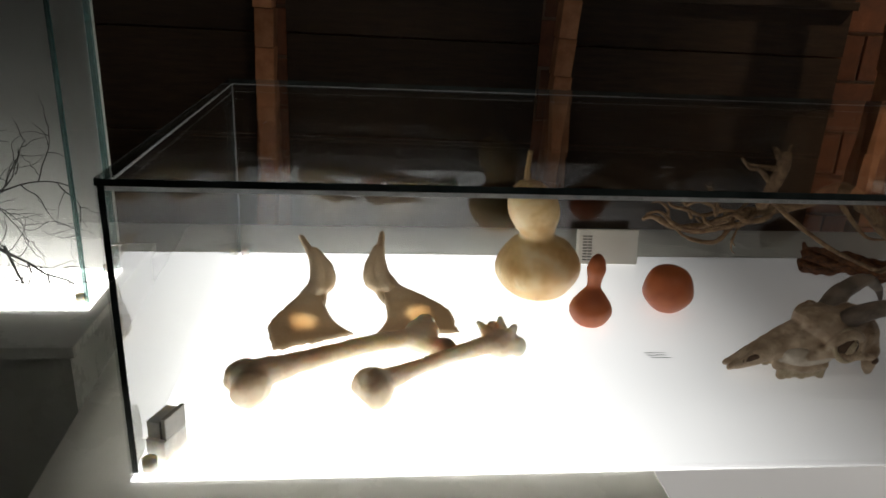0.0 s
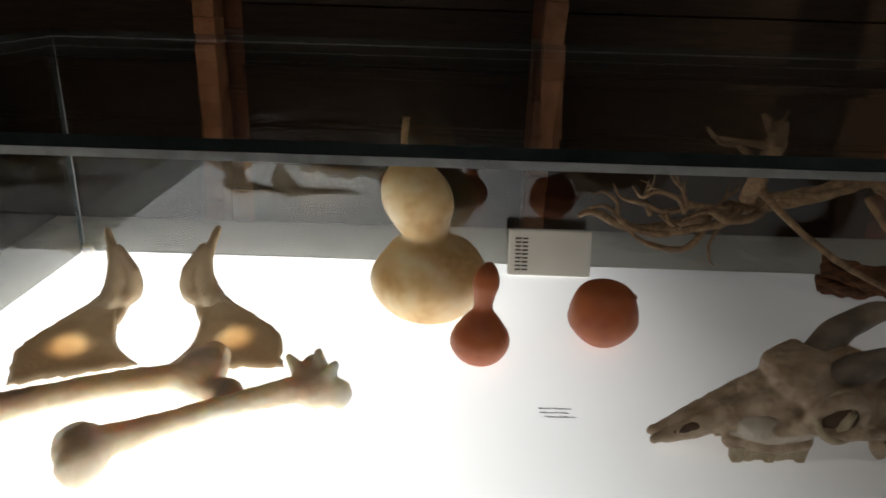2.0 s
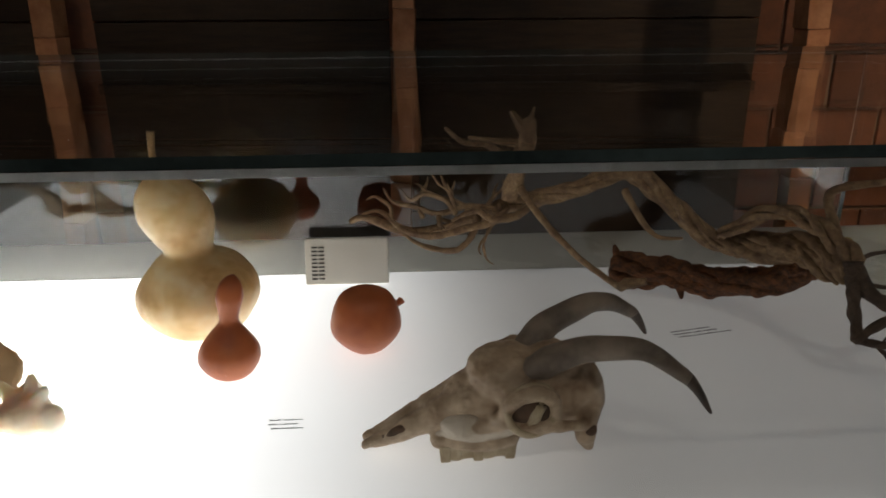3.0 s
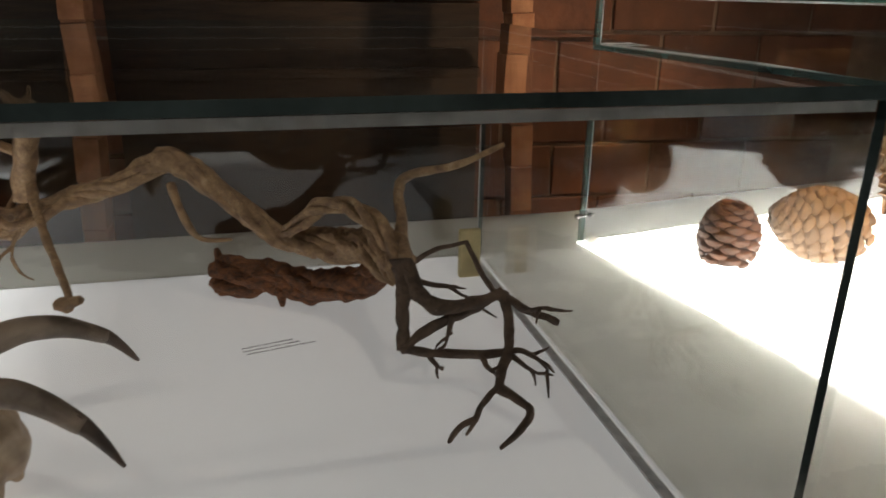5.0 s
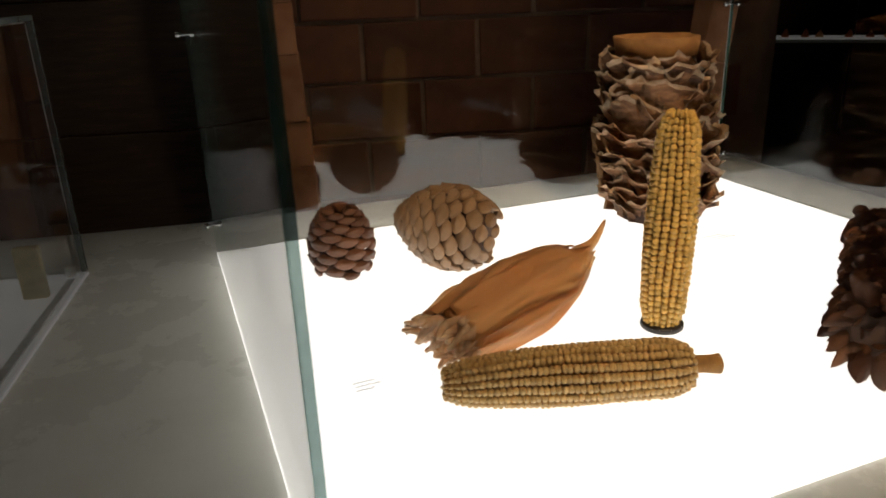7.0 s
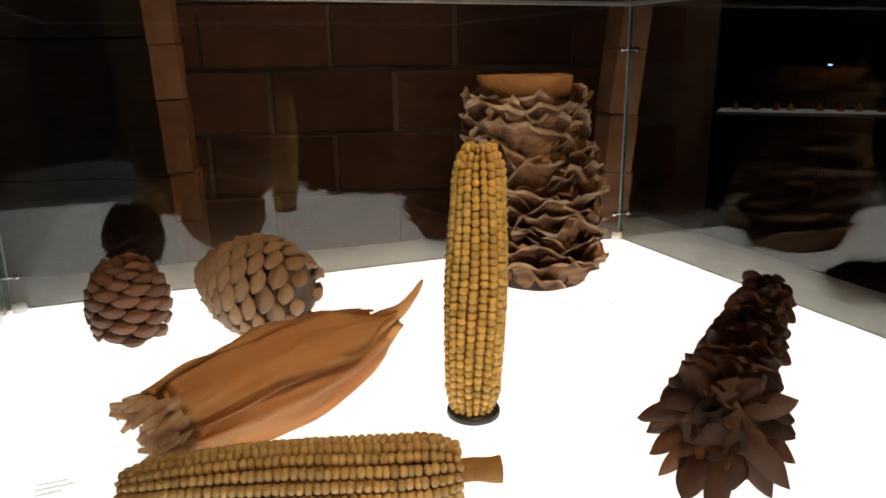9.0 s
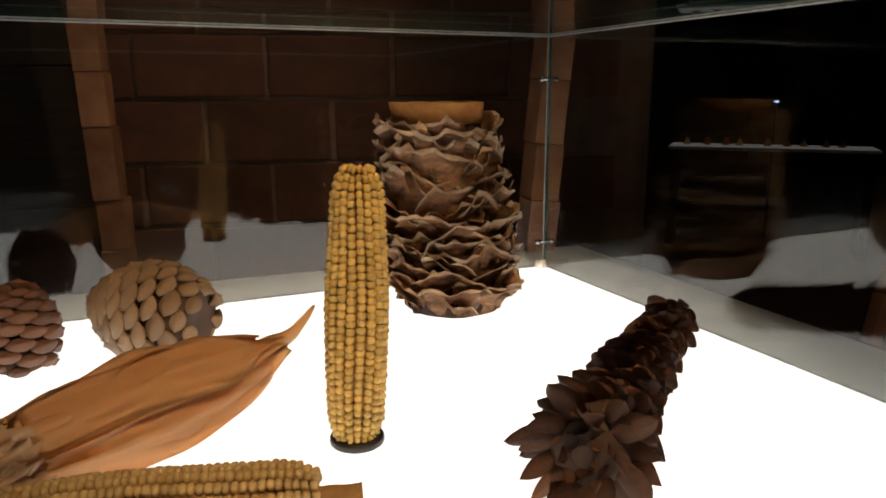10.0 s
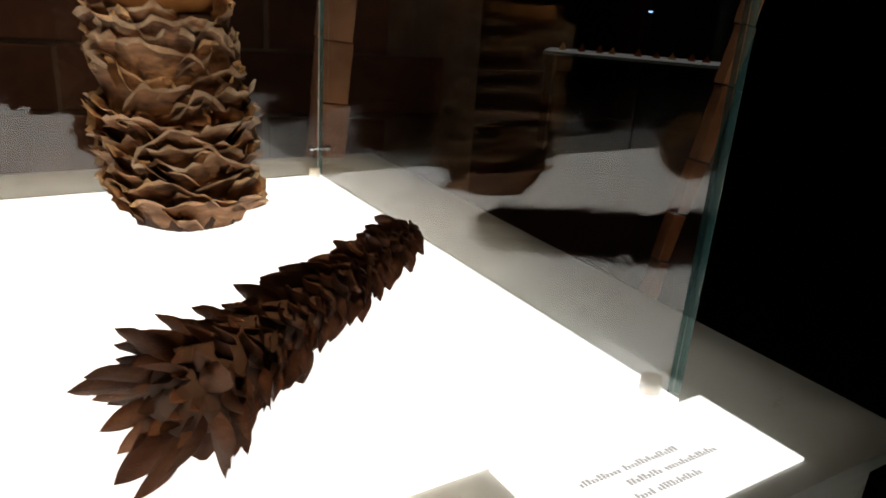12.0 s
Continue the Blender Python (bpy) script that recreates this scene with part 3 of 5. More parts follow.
def skull():
    s = thing("goat_skull", LAYOUT_A @ pose(1.320, 1.197, TABLE, 0, 0, -1) @ Matrix.Scale(0.95, 4), "brown weathered goat skull with two curved horns", "skull")
    bl = [((0.082, 0, 0.062), (0.042, 0.036, 0.036)), ((0.038, 0, 0.078), (0.052, 0.046, 0.028), (0, 12, 0)), ((0.07, 0, 0.090), (0.030, 0.030, 0.020)),
          ((0.01, 0, 0.054), (0.045, 0.032, 0.028), (0, 18, 0)), ((-0.025, 0.0, 0.036), (0.036, 0.026, 0.020), (0, 22, 0)),
          ((0.108, 0, 0.052), (0.018, 0.026, 0.026)), ((0.02, 0, 0.098), (0.016, 0.020, 0.010))]
    ch = [([(0.03, 0.012, 0.074), (-0.03, 0.010, 0.050), (-0.085, 0.008, 0.024), (-0.112, 0.007, 0.014)], [0.022, 0.017, 0.009, 0.0045]),
          ([(0.03, -0.012, 0.074), (-0.03, -0.010, 0.050), (-0.085, -0.008, 0.024), (-0.112, -0.007, 0.014)], [0.022, 0.017, 0.009, 0.0045])]
    for k in (-1, 1):
        ch += [([(0.012, k * 0.036, 0.052), (0.045, k * 0.050, 0.050), (0.078, k * 0.046, 0.046), (0.098, k * 0.036, 0.04)], [0.008, 0.007, 0.006, 0.006]),
               ([(0.102, k * 0.026, 0.046), (0.100, k * 0.030, 0.024), (0.105, k * 0.026, 0.008)], [0.013, 0.010, 0.0045]),
               ([(0.022, k * 0.036, 0.048), (0.020, k * 0.046, 0.072), (0.042, k * 0.052, 0.086), (0.062, k * 0.046, 0.074), (0.064, k * 0.046, 0.054)], [0.007, 0.0075, 0.008, 0.0075, 0.006]),
               ([(-0.042, k * 0.018, 0.022), (0.0, k * 0.023, 0.022), (0.026, k * 0.023, 0.024)], [0.009, 0.0125, 0.011]),
               ([(-0.038, k * 0.016, 0.034), (0.0, k * 0.030, 0.042), (0.022, k * 0.036, 0.050)], [0.008, 0.010, 0.009])]
    part("cranium", organic("cranium", bl, ch, 0.0024, 3, 0.0016, 75), M["skull"], s)
    for k in (-1, 1):
        # Solid dark shapes paint the shade of sockets, ears and nose.
        bm = bmesh.new()
        bmesh.ops.create_icosphere(bm, subdivisions=3, radius=1, matrix=Matrix.Translation((0.042, k * 0.0435, 0.066)) @ Matrix.Diagonal((0.021, 0.0095, 0.020, 1)))
        part("eye_socket", bm, M["socket"], s, "dark blob standing for the shade in the eye socket", True)
        bm = bmesh.new()
        ring = [(0.042 + 0.023 * math.cos(a), k * (0.0475 + 0.004 * math.cos(a + 2)), 0.066 + 0.022 * math.sin(a)) for a in (2 * math.pi * i / 12 for i in range(13))]
        tube(bm, ring, [0.0042, 0.0052, 0.0036, 0.0048, 0.0042], 40, 9, 0.35, 0.08, 3.0 * k, 70)
        part("orbital_rim", bm, M["teeth"], s, "pale raised rim of the eye socket", True)
        bm = bmesh.new()
        tube(bm, [(0.036, k * 0.047, 0.052), (0.044, k * 0.051, 0.062), (0.050, k * 0.050, 0.074), (0.046, k * 0.047, 0.082)], [0.004, 0.0062, 0.0050, 0.003], 16, 8, 0.6, 0.2, k, 90)
        part("orbital_bone", bm, M["teeth"], s, "thin tan bone inside the eye socket", True)
        part("maxilla", organic("maxilla", [((-0.004, k * 0.0245, 0.036), (0.038, 0.011, 0.018), (0, 12, 0)), ((0.020, k * 0.030, 0.046), (0.020, 0.010, 0.016))],
                                [([(-0.040, k * 0.018, 0.030), (-0.010, k * 0.026, 0.036), (0.020, k * 0.032, 0.044)], [0.007, 0.011, 0.010])], 0.0026, 4, 0.0014, 80), M["skull_pale"], s, "pale grey cheek bone")
        bm = bmesh.new()
        bmesh.ops.create_icosphere(bm, subdivisions=3, radius=1, matrix=Matrix.Translation((0.103, k * 0.037, 0.034)) @ Matrix.Diagonal((0.006, 0.005, 0.006, 1)))
        part("ear_hole", bm, M["socket"], s, "dark blob standing for the shaded ear opening", True)
        bm = bmesh.new()
        tube(bm, [(-0.045, k * 0.016, 0.046), (-0.075, k * 0.013, 0.033), (-0.100, k * 0.0095, 0.021)], [0.002, 0.0055, 0.002], 12, 8)
        part("nasal_slit", bm, M["socket"], s, "dark strip standing for the shaded nasal opening", True)
        for i in range(7):
            x = -0.036 + i * 0.0105
            bm = bmesh.new()
            box(bm, x - 0.0062, k * 0.022 - 0.0065, 0.001 + 0.0035 * (i % 3) / 2, x + 0.0066, k * 0.022 + 0.0065, 0.020 + 0.003 * math.sin(i * 0.6), bevel=0.0022)
            for v in bm.verts:
                v.co += Vector((noise.noise(v.co * 160), noise.noise(v.co * 150 + Vector((3, 1, 2))), 0)) * 0.0012
                if v.co.z < 0.004:
                    v.co.x += 0.0014 * (1 if v.co.x > x else -1) * -1
            part("tooth", bm, M["teeth"], s, smooth=True)
        bm = bmesh.new()
        path = [(0.040, k * 0.016, 0.080), (0.064, k * 0.028, 0.108), (0.098, k * 0.042, 0.122), (0.140, k * 0.060, 0.124), (0.178, k * 0.076, 0.102), (0.200, k * 0.086, 0.070)]
        if k < 0:
            path = [(0.040, -0.016, 0.080), (0.064, -0.027, 0.106), (0.100, -0.040, 0.122), (0.142, -0.053, 0.124), (0.180, -0.064, 0.100), (0.203, -0.070, 0.066)]
        tube(bm, path[:5], [0.0180, 0.0172, 0.0150, 0.0120, 0.0078], 54, 14, 0.10, 0.04, 2.0 * k, 40, 0.8)
        part("horn", bm, M["horn"], s, "grey-brown ringed horn", True)
        bm = bmesh.new()
        tube(bm, [path[3], path[4], path[5]], [0.0100, 0.0072, 0.0016], 30, 12, 0.06, 0.02, k, 40, 0.85)
        part("horn_tip", bm, M["horn_tip"], s, "dark horn tip", True)


# ---- gourds ----
def lathe(bm, prof, n=40, seg=36, rough=0.0, freq=20.0, lobes=0, m=None, shift=None):
    pts = spline([(r, 0, z) for r, z in prof], n)
    rings = []
    for i, p in enumerate(pts):
        ring = []
        off = shift(i / n) if shift else Vector((0, 0, 0))
        for s in range(seg):
            t = 2 * math.pi * s / seg
            v = Vector((max(p.x, 0.0004) * math.cos(t), max(p.x, 0.0004) * math.sin(t), p.z))
            k = 1 + rough * noise.noise(v * freq) + 0.012 * math.sin(lobes * t) * (lobes > 0)
            v = Vector((v.x * k, v.y * k, v.z)) + off
            ring.append(bm.verts.new(m @ v if m is not None else v))
        rings.append(ring)
    for i in range(n):
        for s in range(seg):
            bm.faces.new((rings[i][s], rings[i][(s + 1) % seg], rings[i + 1][(s + 1) % seg], rings[i + 1][s]))
    bm.faces.new(rings[0][::-1])
    bm.faces.new(rings[-1])


def gourds():
    g = thing("bottle_gourd", pose(1.011, 1.608, TABLE + 0.001), "large pale cream bottle gourd with a narrow waist", "gourd")
    bm = bmesh.new()
    lathe(bm, [(0.002, 0.0), (0.045, 0.004), (0.072, 0.036), (0.073, 0.064), (0.052, 0.094), (0.031, 0.108), (0.035, 0.124), (0.0435, 0.150), (0.040, 0.178), (0.022, 0.200), (0.007, 0.206)], 60, 44, 0.05, 18, 0,
          shift=lambda u: Vector((-0.052 * max(0, u - 0.4), 0.002 * max(0, u - 0.4), 0)))
    part("body", bm, M["gourd"], g, smooth=True)
    bm = bmesh.new()
    tube(bm, [(-0.031, 0.001, 0.203), (-0.034, 0.000, 0.228), (-0.032, 0.001, 0.256)], [0.0075, 0.0038, 0.0048], 14, 8, 0.3, 0.1)
    part("stem", bm, M["stem"], g, "dry brown stem stub", True)
    g = thing("small_gourd", pose(1.054, 1.477, TABLE + 0.001), "small orange-red bottle gourd with a long neck", "gourd")
    bm = bmesh.new()
    lathe(bm, [(0.002, 0.0), (0.021, 0.003), (0.0335, 0.020), (0.0325, 0.035), (0.021, 0.052), (0.0115, 0.064), (0.0120, 0.078), (0.0150, 0.092), (0.0120, 0.106), (0.0065, 0.113), (0.003, 0.115)], 50, 36, 0.03, 30,
          shift=lambda u: Vector((0.016 * max(0, u - 0.35), 0.022 * max(0, u - 0.35), 0)))
    part("body", bm, M["red_gourd"], g, smooth=True)
    g = thing("round_gourd", pose(1.210, 1.508, TABLE + 0.001), "round orange-red gourd like a ball with a tiny stub", "gourd")
    bm = bmesh.new()
    lathe(bm, [(0.002, 0.0), (0.020, 0.0025), (0.040, 0.024), (0.0412, 0.044), (0.031, 0.069), (0.012, 0.0795), (0.002, 0.081)], 44, 40, 0.02, 22)
    part("body", bm, M["red_gourd"], g, smooth=True)
    bm = bmesh.new()
    tube(bm, [(0.034, 0.018, 0.046), (0.043, 0.021, 0.048), (0.047, 0.023, 0.050)], [0.006, 0.0045, 0.005], 8, 8, 0.2)
    part("stub", bm, M["red_gourd"], g, smooth=True)


def monitor():
    t = thing("climate_monitor", pose(1.142, 1.722, TABLE + 0.003, -12, 0, -8.7), "small beige plastic climate monitor box with a slotted grille", "sensor")
    part("body", boxed(0, 0, 0, 0.122, 0.014, 0.069, bevel=0.003), M["beige"], t)
    for i in range(9):
        part("slot", boxed(0.010, -0.0006, 0.008 + i * 0.0058, 0.0285, 0.001, 0.0105 + i * 0.0058), M["slot"], t)
    part("divider", boxed(0.0185, -0.0009, 0.006, 0.0200, 0.001, 0.060), M["beige"], t)
    part("mark", boxed(0.085, -0.0004, 0.036, 0.091, 0.001, 0.0374), M["grey_plastic"], t)
    t = thing("corner_sensor", CASE_A @ pose(0.026, 0.050, 0.0015, 0, 0, -22), "small beige block with a dark slot in the case corner", "sensor")
    part("body", boxed(-0.012, -0.02, 0, 0.012, 0.02, 0.026, bevel=0.001), M["white_foot"], t)
    part("cap", boxed(-0.012, -0.016, 0.0262, 0.004, 0.02, 0.046, bevel=0.001), M["white_foot"], t)
    part("slot", boxed(0.0045, -0.016, 0.0262, 0.0065, 0.020, 0.047), M["slot"], t, "dark slot plate")
    part("clip", boxed(0.0068, -0.016, 0.0262, 0.012, 0.02, 0.052, bevel=0.001), M["grey_plastic"], t)
    f = tagged(part("corner_block", boxed(-0.015, -0.006, 0.0, 0.015, 0.006, 0.068, bevel=0.004), M["yellow_foot"]), "yellowed translucent plastic block in the case corner", "block")
    f.matrix_basis = CASE_A @ pose(1.430, 0.592, 0.0015)


# ---- roots ----
def twigs(bm, start, way, length, r, depth, rng, spread=0.8, seg=6):
    """A bent twig that forks."""
    p, d = Vector(start), Vector(way).normalized()
    pts = [p.copy()]
    n = 4
    for i in range(n):
        d = (d + Vector((rng.uniform(-1, 1), rng.uniform(-1, 1), rng.uniform(-1, 1))) * 0.38).normalized()
        p = p + d * length / n
        pts.append(p.copy())
        if depth > 0 and i > 0 and rng.random() < 0.75:
            e = (d + Vector((rng.uniform(-1, 1), rng.uniform(-1, 1), rng.uniform(-1, 1))) * spread).normalized()
            twigs(bm, p, e, length * rng.uniform(0.4, 0.65), r * 0.62, depth - 1, rng, spread, seg)
    tube(bm, pts, [r, r * 0.8, r * 0.35], 12, seg, 0.25, 0.05, rng.random() * 9, 80)


def strands(bm, path, r, k, rng, n=60, twist=5.0):
    """Several root strands that wind round one another."""
    line = spline(path, n)
    for j in range(k):
        pts = []
        for i, p in enumerate(line):
            u = i / n
            rr = ramp_of(r, u) * 0.80
            a = twist * u * math.pi + 2 * math.pi * j / k
            d = (line[min(i + 1, n)] - line[max(i - 1, 0)]).normalized()
            x = d.cross(Vector((0, 0, 1))).normalized()
            y = d.cross(x)
            w = 0.7 + 0.5 * noise.noise(Vector((u * 4, j * 3.1, 0)))
            pts.append(p + (x * math.cos(a) + y * math.sin(a)) * rr * w)
        tube(bm, pts[::2], [q * rng.uniform(0.36, 0.55) for q in r], n + 20, 9, 0.55, 0.16, j * 2.0, 80)


def root():
    rng = random.Random(4)
    o = thing("dry_root", LAYOUT_A @ pose(0, 0, 0), "long gnarled pale-brown dry root with twisted strands and twigs", "root")
    bm = bmesh.new()
    strands(bm, [(1.385, 1.515, 1.055), (1.43, 1.49, 1.075), (1.49, 1.47, 1.092), (1.545, 1.455, 1.118), (1.60, 1.44, 1.080), (1.655, 1.425, 1.035), (1.71, 1.40, 1.030), (1.745, 1.345, 1.040), (1.755, 1.30, 1.03)],
            [0.007, 0.010, 0.012, 0.016, 0.013, 0.012, 0.020, 0.019, 0.013], 5, rng, 60, 6.0)
    strands(bm, [(1.655, 1.41, 1.045), (1.685, 1.375, 1.080), (1.715, 1.355, 1.085), (1.742, 1.325, 1.064), (1.755, 1.295, 1.045)], [0.008, 0.010, 0.011, 0.012, 0.011], 3, rng, 40, 3.0)
    strands(bm, [(1.69, 1.42, 1.020), (1.72, 1.385, 1.038), (1.735, 1.34, 1.030), (1.75, 1.31, 1.020)], [0.008, 0.012, 0.012, 0.008], 3, rng, 40, 3.0)
    part("main_root", bm, M["root"], o, smooth=True)
    bm = bmesh.new()
    strands(bm, [(1.585, 1.560, 0.945), (1.64, 1.52, 0.955), (1.69, 1.47, 0.955), (1.74, 1.40, 0.985), (1.75, 1.36, 1.015)], [0.024, 0.022, 0.021, 0.020, 0.014], 6, rng, 50, 1.8)
    for p, q in (((1.585, 1.565, 0.945), (1.578, 1.555, 0.925)), ((1.59, 1.56, 0.955), (1.583, 1.57, 0.980)), ((1.655, 1.50, 0.945), (1.653, 1.487, 0.926))):
        tube(bm, [p, (Vector(p) + Vector(q)) / 2, q], [0.009, 0.006, 0.002], 8, 7, 0.4, 0.1)
    part("bark_stub", bm, M["root_bark"], o, "dark reddish-brown barky stub", True)
    bm = bmesh.new()
    fork = (1.405, 1.475, 1.085)
    tube(bm, [fork, (1.412, 1.462, 1.120), (1.420, 1.455, 1.158), (1.425, 1.46, 1.185)], [0.011, 0.010, 0.012, 0.007], 22, 10, 0.35, 0.12)
    tube(bm, [(1.40, 1.49, 1.07), (1.37, 1.51, 1.05), (1.33, 1.53, 1.03), (1.275, 1.525, 1.030), (1.225, 1.512, 1.055), (1.205, 1.509, 1.050)], [0.008, 0.0065, 0.006, 0.005, 0.0025], 30, 8, 0.3, 0.1)
    tube(bm, [(1.40, 1.49, 1.07), (1.39, 1.53, 1.045), (1.37, 1.55, 1.022), (1.345, 1.545, 1.03), (1.32, 1.53, 1.045)], [0.007, 0.006, 0.005, 0.004, 0.002], 24, 8, 0.3, 0.1)
    tube(bm, [(1.415, 1.46, 1.10), (1.43, 1.40, 1.075), (1.452, 1.33, 1.055), (1.47, 1.26, 1.05), (1.468, 1.235, 1.062), (1.485, 1.225, 1.068)], [0.006, 0.0042, 0.0034, 0.0032, 0.0052, 0.003], 30, 8, 0.4, 0.1)
    tube(bm, [(1.41, 1.47, 1.13), (1.37, 1.445, 1.158), (1.34, 1.43, 1.165), (1.318, 1.421, 1.184)], [0.0055, 0.004, 0.0035, 0.002], 16, 7, 0.3)
    tube(bm, [(1.415, 1.46, 1.155), (1.385, 1.455, 1.160), (1.35, 1.46, 1.165)], [0.006, 0.004, 0.0018], 16, 7, 0.3)
    tube(bm, [(1.545, 1.45, 1.095), (1.555, 1.42, 1.068), (1.57, 1.40, 1.05), (1.60, 1.395, 1.048)], [0.005, 0.004, 0.003, 0.0015], 16, 7, 0.3)
    for loop, r in (([(1.405, 1.485, 1.070), (1.385, 1.480, 1.052), (1.350, 1.490, 1.040), (1.315, 1.505, 1.028), (1.275, 1.515, 1.034), (1.245, 1.525, 1.058), (1.222, 1.532, 1.053)], 0.0055),
                    ([(1.370, 1.495, 1.058), (1.362, 1.490, 1.032), (1.345, 1.492, 1.014), (1.318, 1.500, 1.010), (1.290, 1.510, 1.018), (1.268, 1.515, 1.036)], 0.0048),
                    ([(1.395, 1.490, 1.066), (1.355, 1.500, 1.068), (1.320, 1.510, 1.056), (1.290, 1.515, 1.066), (1.262, 1.520, 1.072), (1.250, 1.522, 1.090)], 0.0040),
                    ([(1.340, 1.500, 1.060), (1.325, 1.495, 1.080), (1.300, 1.500, 1.086), (1.285, 1.510, 1.076), (1.272, 1.512, 1.090)], 0.0034),
                    ([(1.290, 1.515, 1.030), (1.262, 1.520, 1.044), (1.258, 1.522, 1.064), (1.240, 1.525, 1.078), (1.228, 1.528, 1.074)], 0.0034),
                    ([(1.440, 1.480, 1.080), (1.415, 1.470, 1.062), (1.385, 1.475, 1.056), (1.365, 1.485, 1.066), (1.335, 1.495, 1.050)], 0.0060)):
        tube(bm, loop, [r, r * 0.9, r * 0.75, r * 0.3], 34, 8, 0.45, 0.14, rng.random() * 9, 90)
    for k in range(6):
        a = Vector((1.400 - k * 0.020, 1.49 + k * 0.004, 1.066 - 0.003 * k))
        twigs(bm, a, (rng.uniform(-1, 0.1), rng.uniform(-0.3, 0.3), rng.uniform(-0.5, 0.8)), rng.uniform(0.04, 0.075), 0.0034, 1, rng)
    for k in range(4):
        twigs(bm, (1.42, 1.458, 1.165), (rng.uniform(-0.6, 0.6), rng.uniform(-0.3, 0.4), 1), 0.035, 0.0045, 0, rng)
    part("twigs", bm, M["root"], o, smooth=True)
    bm = bmesh.new()
    tube(bm, [(1.755, 1.32, 1.045), (1.768, 1.36, 1.065), (1.772, 1.385, 1.092), (1.785, 1.378, 1.108), (1.825, 1.35, 1.122), (1.866, 1.328, 1.145)], [0.009, 0.006, 0.0055, 0.0048, 0.0038, 0.0022], 36, 8, 0.3, 0.1)
    part("upper_twig", bm, M["root"], o, smooth=True)
    bm = bmesh.new()
    T = lambda pts, r: tube(bm, pts, [q * 0.82 for q in r], 30, 9, 0.5, 0.10, rng.random() * 9, 70)
    T([(1.752, 1.30, 1.045), (1.748, 1.282, 1.01), (1.744, 1.265, 0.985), (1.740, 1.255, 0.972)], [0.012, 0.0085, 0.0075, 0.0065])
    T([(1.752, 1.30, 1.04), (1.765, 1.275, 1.015), (1.785, 1.258, 1.008), (1.815, 1.262, 1.008), (1.848, 1.270, 1.010)], [0.013, 0.010, 0.0085, 0.0075, 0.006])
    T([(1.738, 1.255, 0.972), (1.775, 1.262, 0.990), (1.81, 1.265, 1.000), (1.846, 1.272, 1.012)], [0.0065, 0.0062, 0.006, 0.0055])
    T([(1.742, 1.258, 0.972), (1.775, 1.245, 0.968), (1.81, 1.235, 0.967), (1.838, 1.232, 0.968)], [0.006, 0.0055, 0.005, 0.0045])
    T([(1.848, 1.272, 1.010), (1.845, 1.25, 0.99), (1.836, 1.23, 0.968), (1.815, 1.20, 0.950)], [0.0062, 0.006, 0.0058, 0.0055])
    T([(1.815, 1.20, 0.950), (1.828, 1.185, 0.944), (1.832, 1.165, 0.944), (1.818, 1.152, 0.938), (1.795, 1.142, 0.928)], [0.0055, 0.005, 0.0048, 0.0042, 0.002])
    T([(1.815, 1.20, 0.950), (1.796, 1.19, 0.942), (1.785, 1.178, 0.934), (1.775, 1.172, 0.926)], [0.0045, 0.0035, 0.003, 0.0015])
    T([(1.848, 1.270, 1.008), (1.862, 1.25, 1.0), (1.875, 1.232, 0.998), (1.884, 1.222, 0.996)], [0.005, 0.0048, 0.0045, 0.003])
    T([(1.848, 1.268, 1.0), (1.838, 1.295, 1.015), (1.828, 1.325, 1.045)], [0.004, 0.0035, 0.003])
    T([(1.765, 1.32, 1.03), (1.795, 1.33, 1.04), (1.83, 1.327, 1.046)], [0.0035, 0.003, 0.0025])
    for a, w, l in (((1.836, 1.23, 0.968), (1, -0.2, 0.1), 0.045), ((1.836, 1.23, 0.968), (0.6, -0.5, -0.3), 0.035), ((1.81, 1.235, 0.967), (0.2, -0.6, -0.3), 0.03), ((1.86, 1.25, 1.0), (0.3, -0.8, 0.2), 0.04),
                    ((1.79, 1.258, 1.0), (-0.2, 0.1, -1), 0.03), ((1.785, 1.178, 0.936), (-1, -0.1, -0.1), 0.05), ((1.77, 1.30, 1.02), (1, 0.1, 0.1), 0.06), ((1.765, 1.255, 0.968), (0.1, -0.6, -0.4), 0.025)):
        twigs(bm, a, w, l, 0.0032, 1, rng, 0.9)
    part("lower_branches", bm, M["twig"], o, "dark slender branching twigs", True)


# ---- cones, maize, palm, flower spike ----
def scale_mesh(flat):
    """One scale of a pine cone: a thin stalk that ends in a thick rhombic pad with a blunt keel."""
    bm = bmesh.new()
    rings = []
    for z, r in ((0.0, 0.25), (0.45, 0.50), (0.66, 0.98), (0.80, 1.04), (0.93, 0.80), (1.02, 0.34)):
        ring = []
        for k in range(10):
            a = 2 * math.pi * k / 10
            rh = 1 / (abs(math.cos(a)) ** 1.5 + abs(math.sin(a)) ** 1.5) ** (1 / 1.5)
            ring.append(bm.verts.new((math.cos(a) * r * rh * 1.08, math.sin(a) * r * rh * flat, z + 0.05 * math.cos(a) ** 2 * (z > 0.6))))
        rings.append(ring)
    for i in range(5):
        for k in range(10):
            bm.faces.new((rings[i][k], rings[i][(k + 1) % 10], rings[i + 1][(k + 1) % 10], rings[i + 1][k]))
    bm.faces.new(rings[0][::-1])
    tip = bm.verts.new((0, 0.05, 1.24))
    for k in range(10):
        bm.faces.new((rings[5][k], rings[5][(k + 1) % 10], tip))
    return mesh_of(bm, "scale", True)


